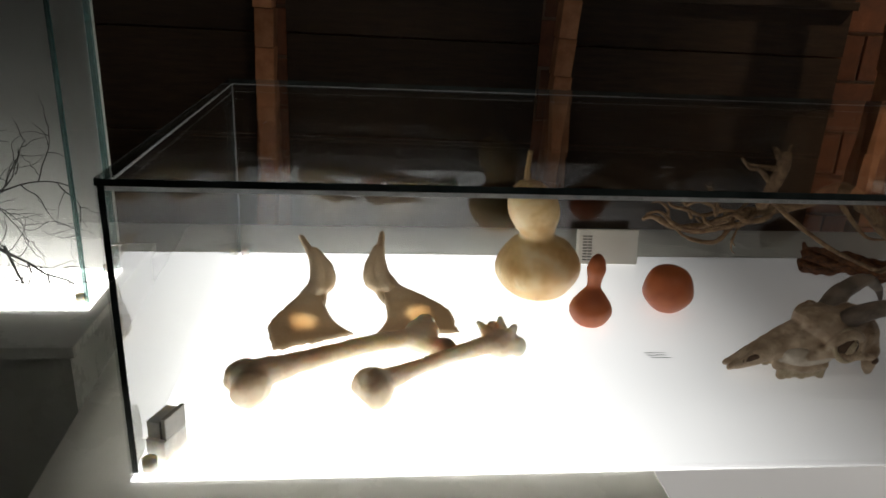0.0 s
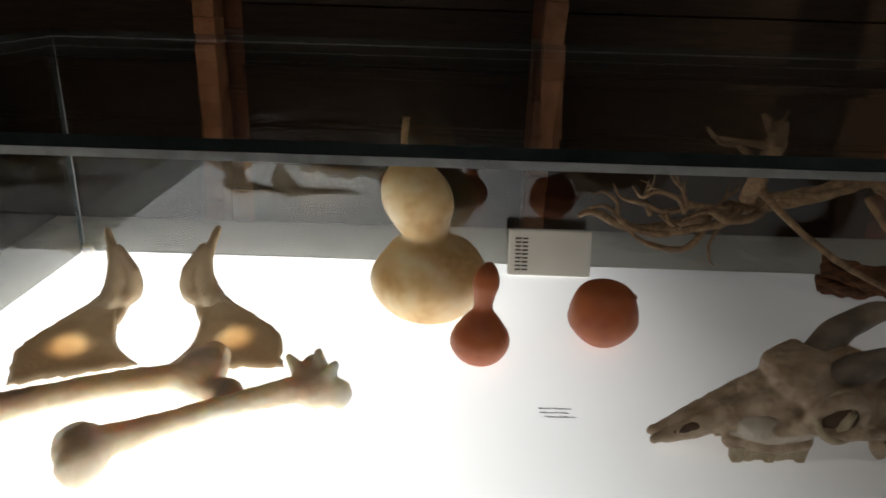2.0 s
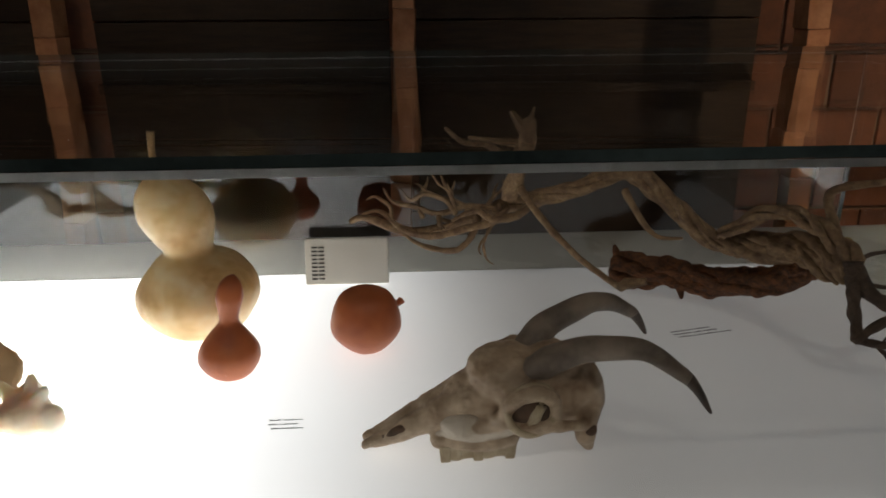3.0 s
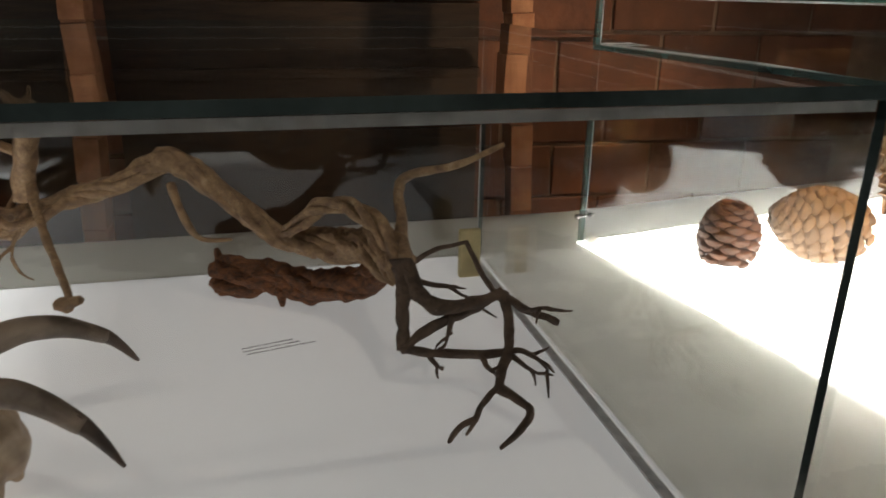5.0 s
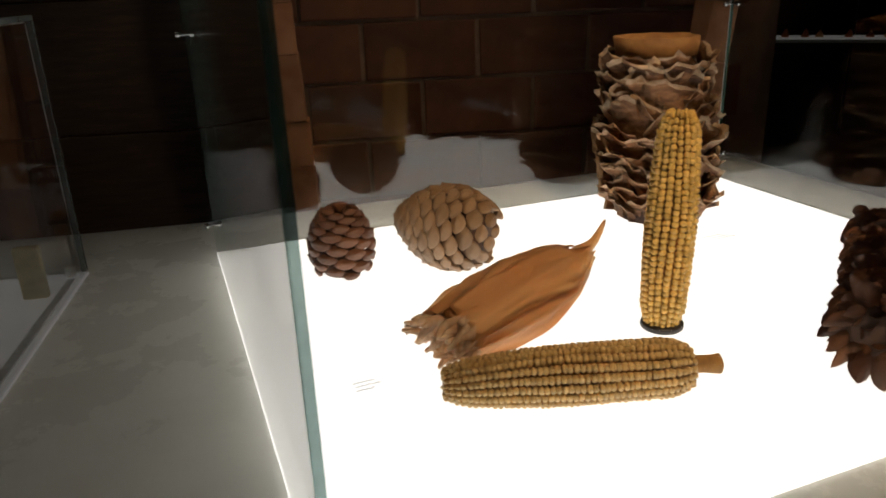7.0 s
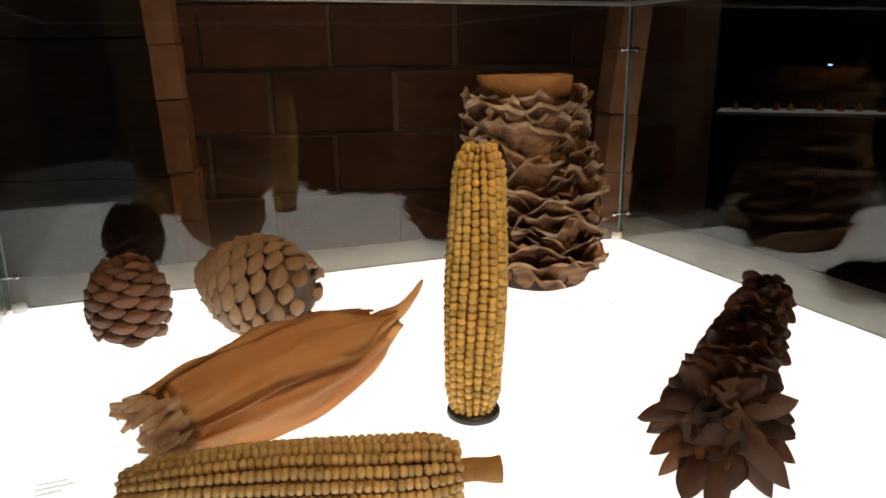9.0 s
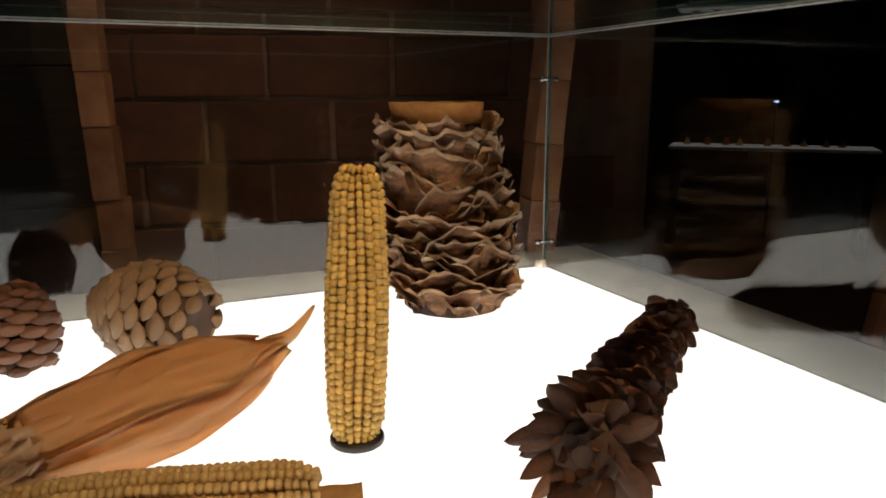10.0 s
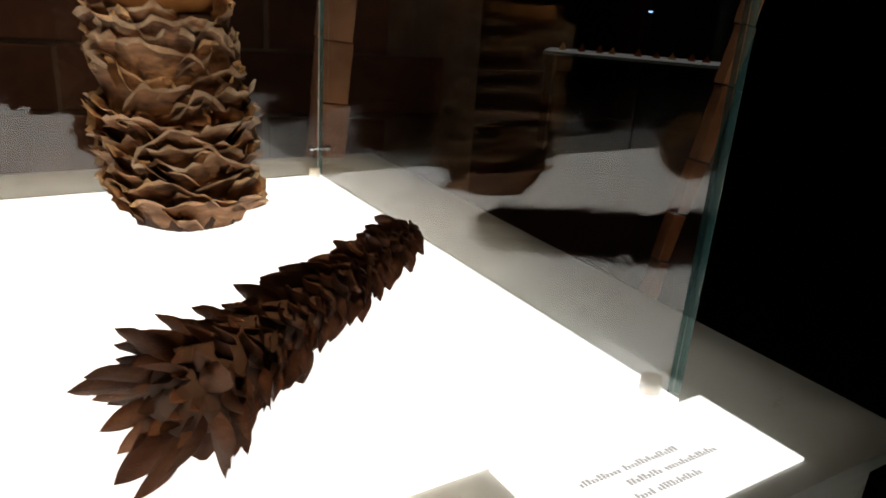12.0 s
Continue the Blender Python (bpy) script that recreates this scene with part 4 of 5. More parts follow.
def pine_cone(m, length, r, n, mat, label, size, tip=0.35, blunt=0.80, flat=0.85, start=0.24):
    c = thing("pine_cone", m, label, "pine cone", "pine cones")
    bm = bmesh.new()
    lathe(bm, [(0.002, 0.004), (r * 0.66, length * 0.03), (r * 0.72, length * 0.4), (r * 0.5, length * 0.75), (r * 0.12, length * 0.96)], 20, 16)
    part("core", bm, M["cone_gap_shade"], c)
    me = scale_mesh(flat)
    me.materials.append(M[mat])
    for i in range(n):
        u = (i + 0.5) / n
        z = length * (0.03 + 0.93 * u ** 0.92) - (0.006 if blunt > 0.65 else 0.0) * (1 - u)
        prof = r * (math.sin(math.pi * min(1, start + blunt * u)) ** 0.75 * (1 - tip * u) + 0.06)
        a = i * 2.39996
        s = size * 0.80 * (0.60 + 0.5 * math.sin(math.pi * (0.12 + 0.80 * u)))
        ob = new("scale", me)
        ob.parent = c
        lift = radians(88 - 62 * u + (34 if blunt > 0.65 else 0) * max(0, 0.22 - u) / 0.22)
        d = Vector((math.cos(a) * math.sin(lift), math.sin(a) * math.sin(lift), math.cos(lift)))
        x = Vector((-math.sin(a), math.cos(a), 0))
        y = d.cross(x)
        rot = Matrix((x, y, d)).transposed().to_4x4()
        base = Vector((math.cos(a) * prof * 0.70, math.sin(a) * prof * 0.70, z))
        k = random.uniform(0.9, 1.1)
        ob.matrix_basis = Matrix.Translation(base) @ rot @ Matrix.Diagonal((s * k, s * k, s * 1.25, 1))
    return c


def kernel_mesh():
    bm = bmesh.new()
    bmesh.ops.create_uvsphere(bm, u_segments=7, v_segments=5, radius=1.0)
    for v in bm.verts:
        for i in range(3):
            v.co[i] = math.copysign(abs(v.co[i]) ** 0.84, v.co[i])
    return mesh_of(bm, "kernel", True)


def maize(m, length, r, rows, per, mat, label, prof, bend=0.0, stub=False):
    c = thing("corn_cob", m, label, "corn cob", "corn cobs")
    bm = bmesh.new()
    lathe(bm, [(r * 0.3, 0.002), (r * 0.80 * prof(0.1), length * 0.06), (r * 0.84 * prof(0.5), length * 0.5), (r * 0.8 * prof(0.85), length * 0.85), (r * 0.3, length * 0.985)], 24, 18)
    part("cob_core", bm, M["cob"], c)
    me = kernel_mesh()
    me.materials.append(M[mat])
    rest = bmesh.new()
    hs = length / per * 0.57
    for j in range(rows):
        a = 2 * math.pi * j / rows
        for i in range(per):
            u = (i + 0.5 + 0.25 * (j % 2)) / (per + 0.3)
            z = length * u
            aa = a + 0.05 * math.sin(u * 7 + j * 0.3) + 0.03 * noise.noise(Vector((j * 1.7, u * 9, 0)))
            rr = r * prof(u)
            w = rr * math.pi / rows * random.uniform(0.84, 0.94)
            rot = Matrix.Rotation(aa, 4, "Z") @ Matrix.Translation((rr * 0.915, 0, z + random.uniform(-0.0005, 0.0005))) @ Matrix.Diagonal((r * 0.16 * random.uniform(0.85, 1.1), w, hs * random.uniform(0.9, 1.03), 1))
            front = (m.to_3x3() @ Vector((math.cos(aa), math.sin(aa), 0)))
            if front.y < -0.25 and front.z > -0.6:
                ob = new("kernel", me)
                ob.parent = c
                ob.matrix_basis = rot
            else:
                t = me.copy()
                t.transform(rot)
                rest.from_mesh(t)
                bpy.data.meshes.remove(t)
    tagged(part("far_kernels", rest, M[mat], c, smooth=True), kind="stuff")
    if stub:
        bm = bmesh.new()
        tube(bm, [(0, 0, length - 0.004), (0, 0, length + 0.012), (0.0006, 0, length + 0.026)], [r * 0.34, r * 0.32, r * 0.36], 10, 10, 0.2)
        part("stalk", bm, M["cob"], c, "short brown stalk", True)
    return c


def husk():
    p, q = Vector((2.304, 1.199, TABLE + 0.040)), Vector((2.500, 1.283, TABLE + 0.060))
    d = (q - p).normalized()
    m = Matrix.Translation(p) @ d.to_track_quat("X", "Z").to_matrix().to_4x4()
    h = thing("corn_husk", m, "dry orange-tan corn husk with papery folded leaves and frayed silk", "corn husk")
    L = (q - p).length

    def leaf(a0, wide, lift, u0, u1, seed, tipx):
        bm = bmesh.new()
        nu, nv = 26, 12
        grid = []
        for i in range(nu + 1):
            u = u0 + (u1 - u0) * i / nu
            r = 0.040 * (0.68 + 0.32 * math.sin(math.pi * min(0.5, u * 0.9))) * (1 - 0.90 * (max(0, u - 0.45) / 0.55) ** 2.2) + lift
            r = max(r, 0.0035)
            row = []
            for j in range(nv + 1):
                v = j / nv * 2 - 1
                narrow = 1.0 if u < 0.75 else max(0.25, 1 - (u - 0.75) * 2.4)
                a = radians(a0) + radians(wide) * v * narrow + 0.25 * noise.noise(Vector((u * 2, seed, v)))
                fold = 0.0030 * math.sin(v * 5 + seed + u * 3) * (0.3 + u * (1 - u) * 3) + 0.007 * noise.noise(Vector((u * 5, v * 2.5, seed)))
                edge = 0.006 * max(0, abs(v) - 0.7) / 0.3
                x = u * L + tipx * max(0, u - 0.9) * 8
                if i == 0:
                    x += 0.012 * noise.noise(Vector((v * 6, seed * 3, 1)))
                rr = r + fold + edge
                z = math.sin(a) * rr * 0.82
                row.append(bm.verts.new((x, math.cos(a) * rr * 1.05, max(z, -0.037))))
            grid.append(row)
        for i in range(nu):
            for j in range(nv):
                bm.faces.new((grid[i][j], grid[i + 1][j], grid[i + 1][j + 1], grid[i][j + 1]))
        bmesh.ops.solidify(bm, geom=list(bm.faces), thickness=0.0007)
        part("husk_leaf", bm, M["husk"], h, smooth=True)
    for k, (a0, wide, lift, u0, u1) in enumerate(((90, 75, 0.0, 0.0, 1.0), (20, 70, -0.002, 0.02, 0.98), (160, 75, -0.002, 0.0, 1.0), (270, 85, -0.001, 0.0, 0.96), (60, 40, 0.003, 0.0, 0.92), (125, 34, 0.0035, 0.03, 0.99), (200, 36, 0.002, 0.05, 0.9), (0, 38, 0.002, 0.0, 0.93))):
        leaf(a0, wide, lift, u0, u1, k * 2.3 + 0.5, 0.004 * (k % 3))
    bm = bmesh.new()
    tube(bm, [(L * 0.90, 0, 0.004), (L + 0.015, 0, 0.010), (L + 0.045, 0.004, 0.026)], [0.010, 0.0055, 0.0012], 20, 9, 0.25, 0.2)
    part("tip", bm, M["husk"], h, "twisted papery tip", True)
    rng = random.Random(7)
    bm = bmesh.new()
    for k in range(60):
        a = rng.uniform(0, 6.28)
        r = 0.030 * math.sqrt(rng.random())
        s = Vector((0.012, math.cos(a) * r, math.sin(a) * r * 0.8))
        e = s + Vector((-rng.uniform(0.012, 0.038), rng.uniform(-0.016, 0.016), rng.uniform(-0.012, 0.012)))
        e.z = max(e.z, -0.037)
        tube(bm, [s, (s + e) / 2 + Vector((0, rng.uniform(-0.006, 0.006), rng.uniform(-0.004, 0.006))), e], [0.0050, 0.0042, 0.0016], 8, 6, 0.5, 0.2, rng.random() * 8)
    part("silk", bm, M["silk"], h, "frayed pale silk", True)


def palm():
    c = thing("palm_trunk_section", pose(2.775, 1.524, TABLE + 0.001), "brown palm trunk section with ragged overlapping leaf bases", "trunk section")
    prof = lambda u: 0.094 - 0.004 * math.cos(u * 8) - 0.012 * u * u
    H = 0.268

    def leaning(bm):
        for v in bm.verts:
            v.co.x -= 0.09 * v.co.z
        return bm
    bm = bmesh.new()
    # Core painted dark so the gaps between leaf bases read as shaded.
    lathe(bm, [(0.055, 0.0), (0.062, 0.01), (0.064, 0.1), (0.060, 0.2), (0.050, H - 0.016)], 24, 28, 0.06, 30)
    part("core", leaning(bm), M["palm_gap_shade"], c)
    rng = random.Random(11)
    layers = 10
    for i in range(layers):
        u = i / (layers - 1)
        n = 5
        for j in range(n):
            a0 = 2 * math.pi * (j + 0.5 * (i % 2) + rng.uniform(-0.15, 0.15)) / n
            half = math.pi / n * rng.uniform(1.5, 2.1)
            hgt = rng.uniform(0.042, 0.058) if u > 0.62 else rng.uniform(0.038, 0.050)
            z0 = 0.004 + u * (H - 0.072) + rng.uniform(-0.004, 0.004)
            out = rng.uniform(0.008, 0.018) if u > 0.62 else rng.uniform(0.020, 0.034)
            seed = rng.random() * 50
            slant = rng.choice((-1, 1)) * rng.uniform(0.006, 0.020)
            bm = bmesh.new()
            nu, nv = 22, 9
            grid = []
            for k in range(nu + 1):
                v = k / nu * 2 - 1
                a = a0 + half * v
                row = []
                arch = (1 - v * v) ** 0.6
                for l in range(nv + 1):
                    w = l / nv
                    r = prof(u) - (0.018 if u > 0.62 else 0.030) + out * (w ** 2.0) + 0.0095 * noise.noise(Vector((a * 4.2, w * 1.6, seed))) + 0.006 * noise.noise(Vector((a * 12, w * 3, seed)))
                    sag = 0.016 * v * v * (1 if i % 2 else 0.6)
                    z = z0 + hgt * w * (0.72 + 0.28 * arch) - sag + slant * v * w + 0.018 * w * noise.noise(Vector((a * 3.6, seed, 1.5)))
                    if l == nv:
                        z += 0.0045 * noise.noise(Vector((a * 22, seed, 3))) + (0.0015 if k % 2 else -0.0010)
                        r += 0.005 * noise.noise(Vector((a * 6, seed, 9)))
                    z = min(max(z, 0.001), H - 0.012)
                    row.append(bm.verts.new((math.cos(a) * r, math.sin(a) * r, z)))
                grid.append(row)
            for k in range(nu):
                for l in range(nv):
                    bm.faces.new((grid[k][l], grid[k + 1][l], grid[k + 1][l + 1], grid[k][l + 1])).material_index = int(l == nv - 1)
            bmesh.ops.solidify(bm, geom=list(bm.faces), thickness=0.0014)
            part("leaf_base", leaning(bm), M["palm"], c, smooth=True).data.materials.append(M["palm_edge"])
    bm = bmesh.new()
    rings = []
    for k in range(48):
        a = 2 * math.pi * k / 48
        w = 0.003 * noise.noise(Vector((math.cos(a) * 2, math.sin(a) * 2, 4)))
        rings.append([bm.verts.new((math.cos(a) * r, math.sin(a) * r, z + w)) for r, z in ((0.048, H - 0.03), (0.0565, H - 0.026), (0.0600, H - 0.001), (0.0560, H), (0.050, H - 0.014))])
    for k in range(48):
        for l in range(4):
            bm.faces.new((rings[k][l], rings[(k + 1) % 48][l], rings[(k + 1) % 48][l + 1], rings[k][l + 1]))
    part("cut_rim", leaning(bm), M["palm_rim"], c, "ochre cut rim of the sheath", True)


def bract_mesh(seed):
    """A pointed, cupped, leathery bract of unit length."""
    bm = bmesh.new()
    nu, nv = 7, 4
    grid = []
    for i in range(nu + 1):
        u = i / nu
        w = 0.34 * math.sin(math.pi * (0.22 + 0.34 * u)) * (1 - u ** 3.0) + 0.004
        row = []
        for j in range(nv + 1):
            v = j / nv * 2 - 1
            row.append(bm.verts.new((v * w, -0.20 * (v * v) * w * 2 + 0.10 * u * u + 0.05 * noise.noise(Vector((u * 3, v * 2, seed))), u)))
        grid.append(row)
    for i in range(nu):
        for j in range(nv):
            bm.faces.new((grid[i][j], grid[i][j + 1], grid[i + 1][j + 1], grid[i + 1][j]))
    bmesh.ops.solidify(bm, geom=list(bm.faces), thickness=0.03)
    return mesh_of(bm, "bract", True)


def flower_spike():
    p, q = Vector((2.656, 1.040, TABLE + 0.043)), Vector((2.955, 1.303, TABLE + 0.027))
    d = (p - q).normalized()
    m = Matrix.Translation(q) @ d.to_track_quat("Z", "Y").to_matrix().to_4x4()
    c = thing("flower_spike", m, "dark brown dried flower spike with pointed leathery bracts", "dried flower")
    L = (q - p).length
    prof = lambda u: 0.024 + 0.016 * u ** 2.5
    bm = bmesh.new()
    lathe(bm, [(0.004, -0.002), (0.014, 0.004), (0.016, L * 0.3), (0.024, L * 0.7), (0.030, L * 0.95), (0.008, L)], 24, 14, 0.1, 60)
    part("core", bm, M["cone_gap_shade"], c)
    meshes = []
    for k in range(4):
        me = bract_mesh(k * 5.1)
        me.materials.append(M["bract"])
        meshes.append(me)
    pale = bract_mesh(31.0)
    pale.materials.append(M["bract_pale"])
    rng = random.Random(3)
    n = 380
    for i in range(n):
        u = (i + 0.5) / n
        a = i * 2.39996 + rng.uniform(-0.12, 0.12)
        r = prof(u) * 0.50
        tilt = radians(rng.uniform(30, 54) + 22 * max(0, u - 0.75) * 4)
        s = (0.028 + 0.013 * u) * rng.uniform(0.7, 1.2)
        if u > 0.93:
            tilt = radians(rng.uniform(22, 80))
            s *= 0.98
        out = Vector((math.cos(a), math.sin(a), 0))
        dd = out * math.sin(tilt) + Vector((0, 0, math.cos(tilt)))
        x = Vector((-math.sin(a), math.cos(a), 0))
        y = dd.cross(x)
        ob = new("bract", pale if (u > 0.92 and i % 4 == 0) else meshes[i % 4])
        ob.parent = c
        ob.matrix_basis = Matrix.Translation(out * r + Vector((0, 0, L * u))) @ Matrix((x, y, dd)).transposed().to_4x4() @ Matrix.Diagonal((s * rng.uniform(0.8, 1.1) * (0.80 if u > 0.86 else 1.0), s, s, 1))
    for k in range(12):
        a = k * 2.4
        out = Vector((math.cos(a), math.sin(a), 0))
        dd = (out * (0.25 + 0.06 * k) + Vector((0, 0, 1))).normalized()
        x = Vector((-math.sin(a), math.cos(a), 0))
        ob = new("bract", pale)
        ob.parent = c
        s = 0.022
        ob.matrix_basis = Matrix.Translation(out * 0.004 * (1 + k / 5) + Vector((0, 0, L - 0.012))) @ Matrix((x, dd.cross(x), dd)).transposed().to_4x4() @ Matrix.Diagonal((s, s, s, 1))


# ---- tall case beside the table ----
def fan_coral():
    rng = random.Random(21)
    o = thing("branching_fan", CASE_L @ pose(0.715, 0.085, 0.0), "black finely branched dry fan standing in the tall case", "dried plant")

    def grow(bm, p, ang, length, r, depth):
        pts = [Vector(p)]
        x, z = p[0], p[2]
        n = 7
        bend = rng.uniform(-0.16, 0.16)
        for i in range(n):
            ang += bend + rng.uniform(-0.28, 0.28)
            x += math.cos(ang) * length / n
            z += math.sin(ang) * length / n
            pts.append(Vector((x, p[1] + rng.uniform(-0.004, 0.004), z)))
            if depth and rng.random() < 0.8:
                grow(bm, (x, p[1] + rng.uniform(-0.006, 0.006), z), ang + rng.choice((-1, 1)) * rng.uniform(0.5, 1.2), length * rng.uniform(0.38, 0.6), r * 0.6, depth - 1)
        tube(bm, pts, [r, r * 0.75, r * 0.4], 14, 5, 0.1)
    for name, p, ang, l, r in (("lower_branch", (-0.22, 0, 0.255), -0.15, 0.40, 0.0042), ("upper_branch", (-0.30, 0, 0.30), 0.15, 0.40, 0.0032), ("middle_branch", (-0.22, 0, 0.25), 0.3, 0.36, 0.0032), ("stem", (-0.26, 0, 0.0), 1.5, 0.28, 0.005)):
        bm = bmesh.new()
        grow(bm, p, ang, l, r, 0 if name == "stem" else 3)
        part(name, bm, M["coral"], o, smooth=True)


# ---- reflected shelf, built as far objects ----
def reflection_shelf():
    # Stand-in for a reflection in the glass; its glowing sheet is added.
    t = thing("reflection_shelf", pose(6.8, 4.75, -0.035, 0, 0, -45), "dim shelf with small objects, standing in for a reflection", "shelf")
    part("shelf", boxed(-0.72, -0.15, 0.79, 0.72, 0.25, 0.812), M["acrylic"], t)
    part("light_panel", boxed(-0.71, -0.14, 0.8125, 0.71, 0.24, 0.815), light_panel("reflection_glow", 0.10), t, "faintly glowing sheet added for the reflected bright line")
    part("leg", boxed(-0.7, -0.1, 0.035, -0.64, 0.2, 0.789), M["black"], t)
    part("leg", boxed(0.64, -0.1, 0.035, 0.7, 0.2, 0.789), M["black"], t)
    rng = random.Random(5)
    for i in range(9):
        x = -0.6 + i * 0.14 + rng.uniform(-0.03, 0.03)
        bm = bmesh.new()
        lathe(bm, [(0.002, 0.0), (0.03, 0.002), (0.024, 0.02), (0.008, 0.03 + 0.03 * rng.random()), (0.002, 0.06)], 10, 10, 0.2, 40, m=Matrix.Translation((x, 0.05, 0.8155)))
        tagged(part("small_exhibit", bm, M["red_gourd" if i % 3 else "husk"], smooth=True), "tiny exhibit on the stand-in reflection shelf", "exhibit", "far exhibits").matrix_basis = t.matrix_basis
    bm = bmesh.new()
    box(bm, -0.012, -0.012, 0, 0.012, 0.012, 0.012, bevel=0.003)
    l = tagged(part("pilot_lamp", bm, light_panel("blue_lamp", 3.0, tint=(0.35, 0.55, 1.0))), "tiny glowing blue pilot lamp", "lamp")
    l.matrix_basis = pose(7.1, 5.0, 1.10)
    bm = bmesh.new()
    cyl(bm, (7.1, 5.0, 0.0), (7.1, 5.0, 1.099), 0.012, None, 10)
    tagged(part("lamp_post", bm, M["black"], smooth=True), "thin black post carrying a pilot lamp", "post")


# ---- ceiling spots ----
def spots():
    # Housings are out of view; the wall and rib lamps are additions.
    for x, y, power, tx, ty, tz, cone in SPOTS:
        white = x < 2.0 and y < 0.5
        s = thing("ceiling_spot", pose(x, y, 2.9), "small black ceiling spotlight, unseen and placed for its light", "spotlight", "ceiling spots")
        bm = bmesh.new()
        cyl(bm, (0, 0, -0.16), (0, 0, 0.0), 0.012, None, 10)
        part("stem", bm, M["lamp_black"], s)
        aim = (Vector((tx, ty, tz)) - Vector((x, y, 2.70))).normalized()
        bm = bmesh.new()
        c = Vector((0, 0, -0.20))
        cyl(bm, c - aim * 0.07, c + aim * 0.05, 0.04, 0.045, 20)
        part("housing", bm, M["lamp_black"], s, smooth=True)
        bm = bmesh.new()
        cyl(bm, c + aim * 0.051, c + aim * 0.053, 0.030, None, 20)
        part("lens", bm, M["lens"], s, "glowing warm lens", True)
        d = bpy.data.lights.new("spot_lamp", "SPOT")
        d.energy, d.color, d.spot_size, d.spot_blend, d.shadow_soft_size = power, (1.0, 0.92, 0.83) if white else (1.0, 0.70, 0.42), radians(cone), 0.7, 0.03
        l = new("spot_lamp", d)
        l.matrix_basis = look(Vector((x, y, 2.70)) + aim * 0.07, (tx, ty, tz))


# ---- brickwork ----
WALL = pose(0.578, 2.70, 0, 0, 0, -12)


def rib(x, y, lean, half=0.026, deep=0.070):
    """A slender leaning brick arch leg, brick upon brick."""
    r = thing("brick_rib", WALL @ pose(x, y, 0), "slender leaning brick arch rib", "arch rib", "brick ribs", kind="structure")
    rng = random.Random(int(x * 100))
    z, i = 0.0, 0
    slope = math.tan(radians(lean))
    while z < 2.88:
        hh = rng.choice((0.105, 0.11, 0.10, 0.145))
        dx = (z + hh / 2 - 1.2) * slope + 0.012 * math.sin(z * 2.2)
        bm = boxed(-half, -0.05, 0.0005, half, deep - 0.05, hh - 0.001, bevel=0.0022)
        for v in bm.verts:
            v.co += Vector((noise.noise(v.co * 40 + Vector((i * 3, 0, 0))), noise.noise(v.co * 40 + Vector((0, i * 3, 5))), 0)) * 0.004
        ob = part("brick", bm, M["rib"], r)
        ob.matrix_basis = pose(dx, rng.uniform(-0.004, 0.004), z, 0, lean, rng.uniform(-2, 2))
        z += hh
        i += 1


def brick_wall():
    w = part("wall_north", boxed(-4, 0.172, 0, 3.10, 0.45, 2.9), M["mortar"])
    w.matrix_basis = WALL
    tagged(w, "dark brick attic wall behind the cases", "wall", kind="structure")
    bw, bh = 0.292, 0.148
    me = []
    for k in range(5):
        bm = boxed(-bw / 2 + 0.005, 0.003, -bh / 2 + 0.005, bw / 2 - 0.005, 0.03, bh / 2 - 0.005, bevel=0.004)
        for v in bm.verts:
            v.co += Vector((noise.noise(v.co * 30 + Vector((k * 7, 0, 0))), 0.8 * noise.noise(v.co * 25 + Vector((0, k * 7, 2))), noise.noise(v.co * 30 + Vector((1, 2, k * 7))))) * 0.004
        m = mesh_of(bm, "brick")
        m.materials.append(M["brick"])
        me.append(m)
    rest = bmesh.new()
    rng = random.Random(8)
    for j in range(19):
        for i in range(26):
            x = -4 + bw / 2 + (i + 0.5 * (j % 2)) * bw
            z = bh / 2 + j * bh
            if x + bw / 2 > 3.10 or z > 2.85:
                continue
            mt = pose(x + rng.uniform(-0.002, 0.002), 0.160 + rng.uniform(-0.004, 0.003), z, 0, rng.uniform(-0.7, 0.7), 0)
            if x > -0.6 and 0.6 < z < 2.2:
                ob = new("brick", me[rng.randrange(5)])
                ob.parent = w
                ob.matrix_basis = mt
            else:
                t = me[0].copy()
                t.transform(mt)
                rest.from_mesh(t)
                bpy.data.meshes.remove(t)
    tagged(part("far_bricks", rest, M["brick"], w), kind="stuff")


def timber_bays():
    """Dark boarded bays with a ledge between the brick ribs."""
    for x0, x1 in ((-0.95, -0.04), (0.04, 0.81), (0.88, 1.765)):
        t = thing("timber_bay", WALL @ pose(x0, 0.140, 0), "dark stained timber boarding with a ledge", "panelling", "timber bays", kind="structure")
        w = x1 - x0
        for i in range(9):
            z = 0.02 + i * 0.31
            part("plank", boxed(0, 0.002 * (i % 2), z, w, 0.014, z + 0.306, bevel=0.002), M["timber"], t)
        part("ledge", boxed(0, -0.03, 1.40, w, 0.0, 1.425, bevel=0.004), M["timber"], t)


room()
tables()
case_a = glass_case(CASE_A, WA, DA, HA, "long low clear glass case over a backlit sheet", 0.0065, line_height=0.0065, edge="glass_edge_shaded")
# Added pale strip for the bright line along the side pane's foot.
part("foot_line", boxed(WA - 0.018, 0.02, 0.0014, WA - 0.0088, DA - 0.03, 0.0036), M["edge_line"], case_a, "pale strip standing for the bright line at the pane's foot")
case_b = glass_case(CASE_B, WB, DB, HB, "square clear glass case with chrome clamps, over bright sheet", 0.0065)
for x in (0.004, WB - 0.004):
    for z in (0.044, 0.299):
        clamp(case_b, x, DB - 0.006, z, 1, 1)
case_l = glass_case(CASE_L, WL, DL, HL, "tall clear glass case with a pale back board", 0.008)
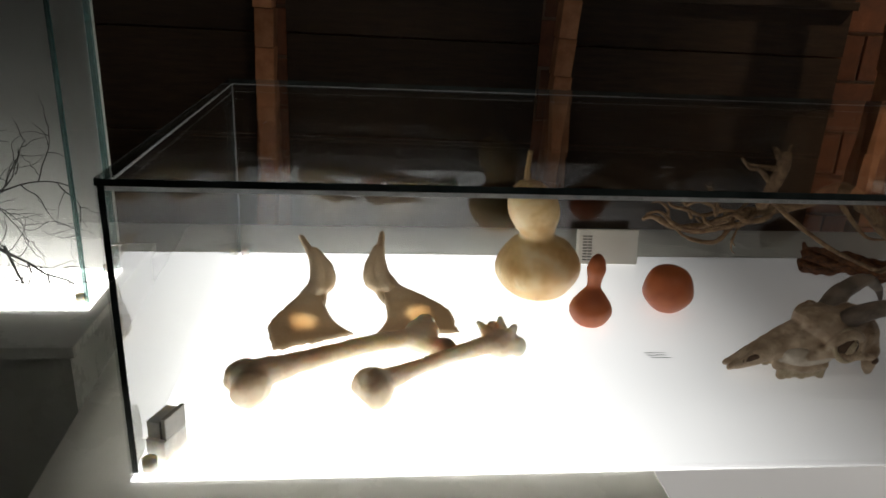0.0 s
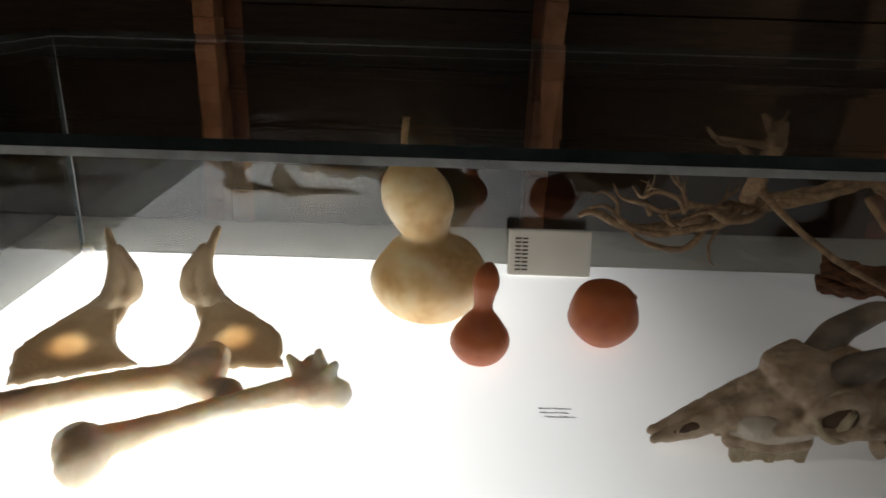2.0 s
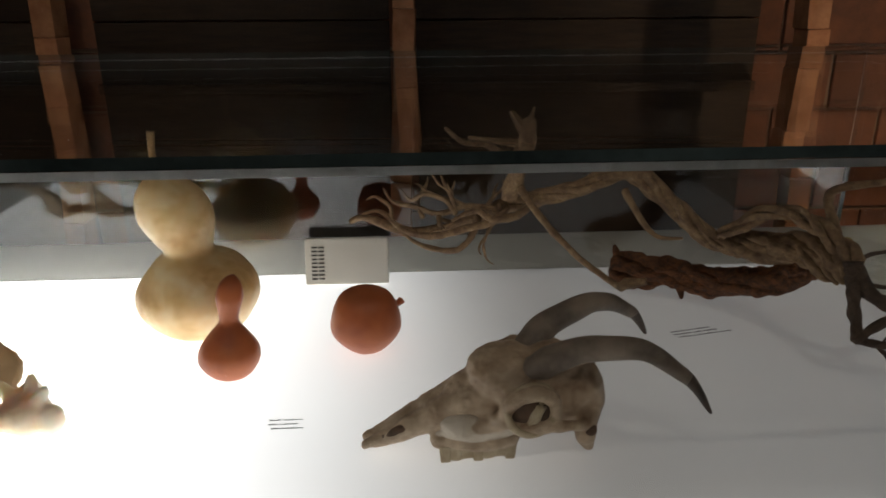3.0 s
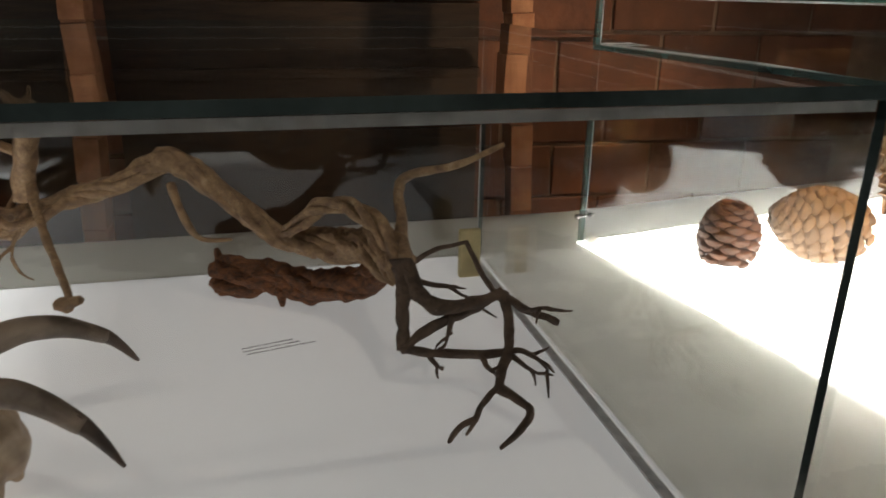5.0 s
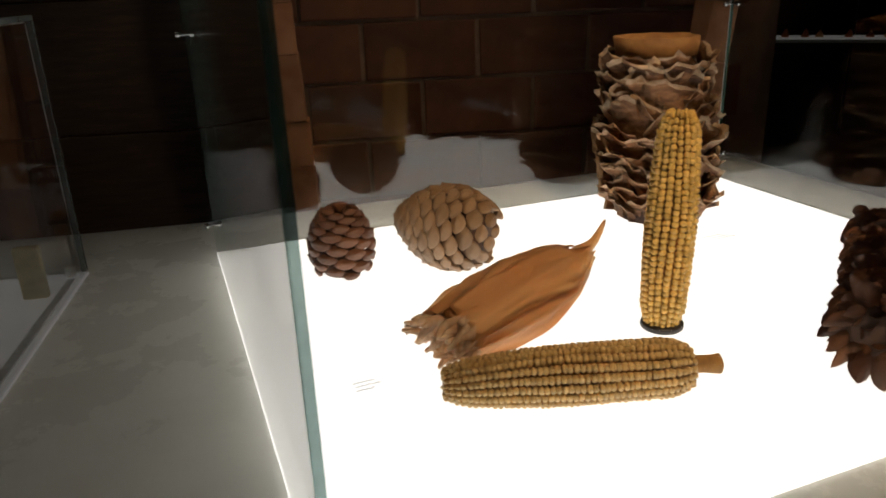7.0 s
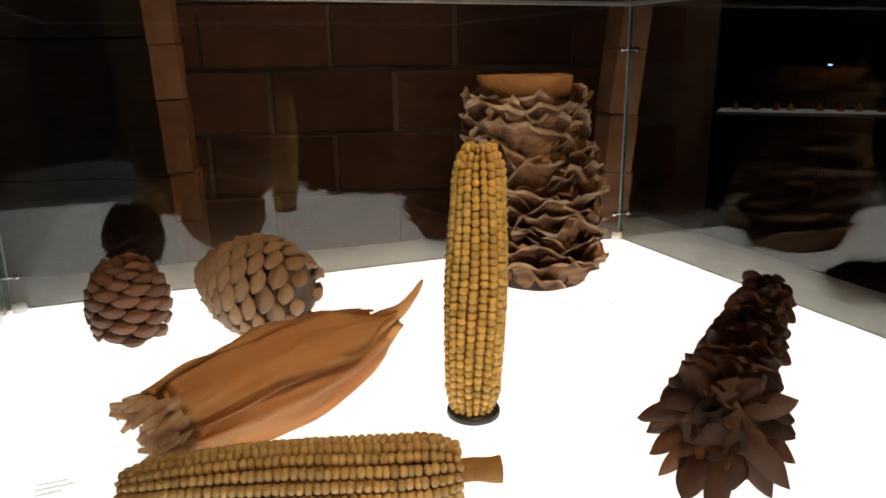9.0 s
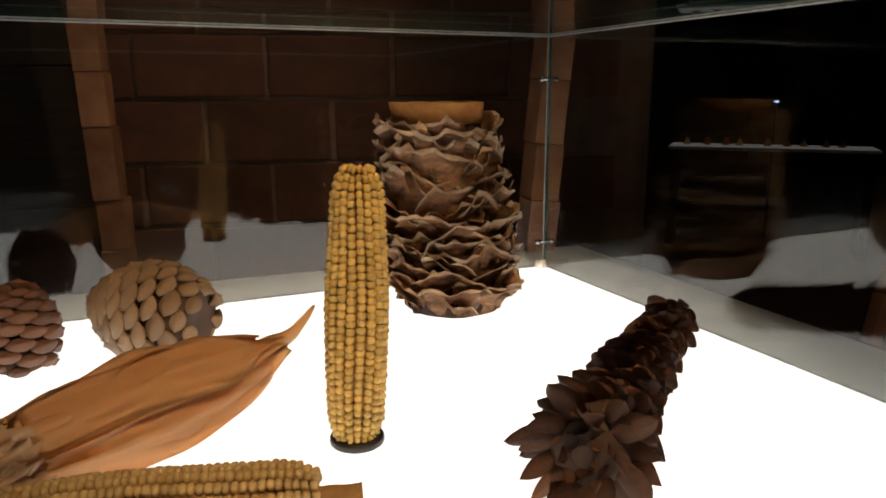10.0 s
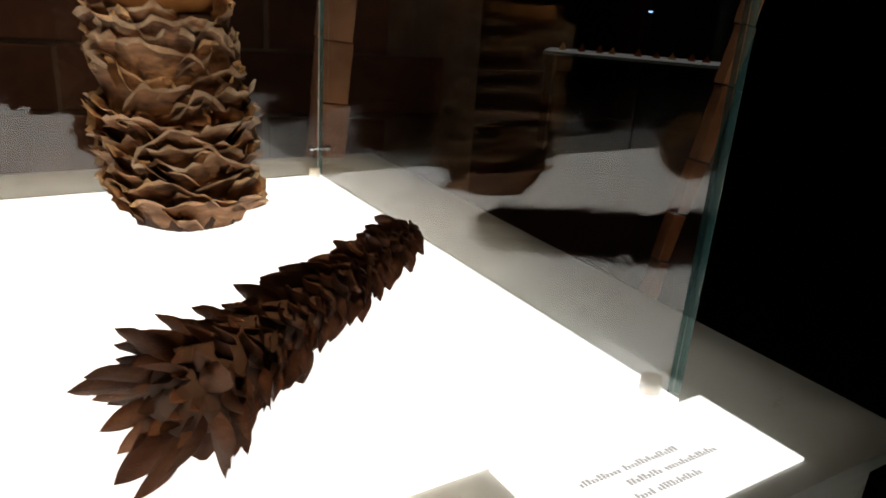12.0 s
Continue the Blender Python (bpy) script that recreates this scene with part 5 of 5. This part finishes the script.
clamp(case_l, WL - 0.004, DL - 0.006, 0.05, 1, 1)
part("back_board", boxed(0.0, DL + 0.002, 0.003, WL, DL + 0.012, HL, bevel=0.001), M["acrylic"], case_l, "pale grey back board")
captions()
long_bone(pose(0.527, 1.340, TABLE + 0.001, 0, 0, 14.5), 0.265, 0.016, "long pale thigh bone with a knobbed end, glowing at its rim", "femur")
long_bone(pose(0.678, 1.308, TABLE + 0.001, 0, 0, 23.5), 0.222, 0.013, "pale long bone with a spiked knuckle end", "humerus")
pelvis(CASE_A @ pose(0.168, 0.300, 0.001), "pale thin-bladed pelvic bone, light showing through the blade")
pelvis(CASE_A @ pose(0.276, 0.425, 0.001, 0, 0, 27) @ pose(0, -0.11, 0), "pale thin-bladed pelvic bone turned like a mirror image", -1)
skull()
gourds()
monitor()
root()
pine_cone(pose(2.270, 1.487, TABLE + 0.004), 0.082, 0.037, 68, "cone_dark", "small dark brown open pine cone standing upright", 0.0160, 0.12, 0.62, 0.58)
pc = Vector((2.350, 1.486, TABLE + 0.068)) - Vector((2.444, 1.420, TABLE + 0.050))
pine_cone(Matrix.Translation((2.444, 1.420, TABLE + 0.050)) @ pc.to_track_quat("Z", "Y").to_matrix().to_4x4(), pc.length, 0.058, 120, "cone_pale", "large tan closed pine cone lying on its side", 0.0162, 0.30, 0.86, 0.86, 0.12)
maize(pose(2.544, 1.199, TABLE + 0.006, -2, 2.6, 0), 0.222, 0.0246, 18, 36, "kernel", "golden yellow corn cob standing upright on a black ring", lambda u: (0.80 + 0.22 * math.sin(math.pi * min(1, 0.08 + u * 0.7))) * (1 - 0.24 * max(0, u - 0.5) / 0.5) * (1 - 0.80 * max(0, min(1, (u - 0.88) / 0.12)) ** 2) ** 0.5 * (1 - 0.25 * max(0, 0.08 - u) / 0.08))
bm = bmesh.new()
lathe(bm, [(0.014, 0.0), (0.021, 0.0005), (0.0225, 0.004), (0.021, 0.0075), (0.014, 0.008)], 16, 32)
tagged(part("support_ring", bm, M["ring"], smooth=True), "black ring that holds the upright corn cob", "ring").matrix_basis = pose(2.545, 1.199, TABLE + 0.0012)
ca, cb = Vector((2.488, 1.083, TABLE + 0.028)), Vector((2.277, 1.142, TABLE + 0.027))
cd = ca - cb
maize(Matrix.Translation(cb) @ cd.to_track_quat("Z", "Y").to_matrix().to_4x4(), cd.length, 0.0252, 18, 42, "kernel_pale", "pale straw-coloured corn cob lying on its side", lambda u: (0.35 + 0.65 * min(1, u / 0.10) ** 0.5) * 0.42 + 0.62 * math.sin(math.pi * min(0.60, 0.06 + u * 0.80)) ** 0.7 - 0.36 * (max(0, u - 0.88) / 0.12) ** 2, stub=True)
husk()
palm()
flower_spike()
fan_coral()
reflection_shelf()
spots()
for x, y, lean in ((0.0, 0.0, 2), (0.846, 0.017, 3), (1.805, -0.037, -2), (2.624, -0.343, 5), (3.361, -0.410, 11.8)):
    rib(x, y, lean, *((0.014, 0.03) if x > 3.2 else ()))
timber_bays()
brick_wall()
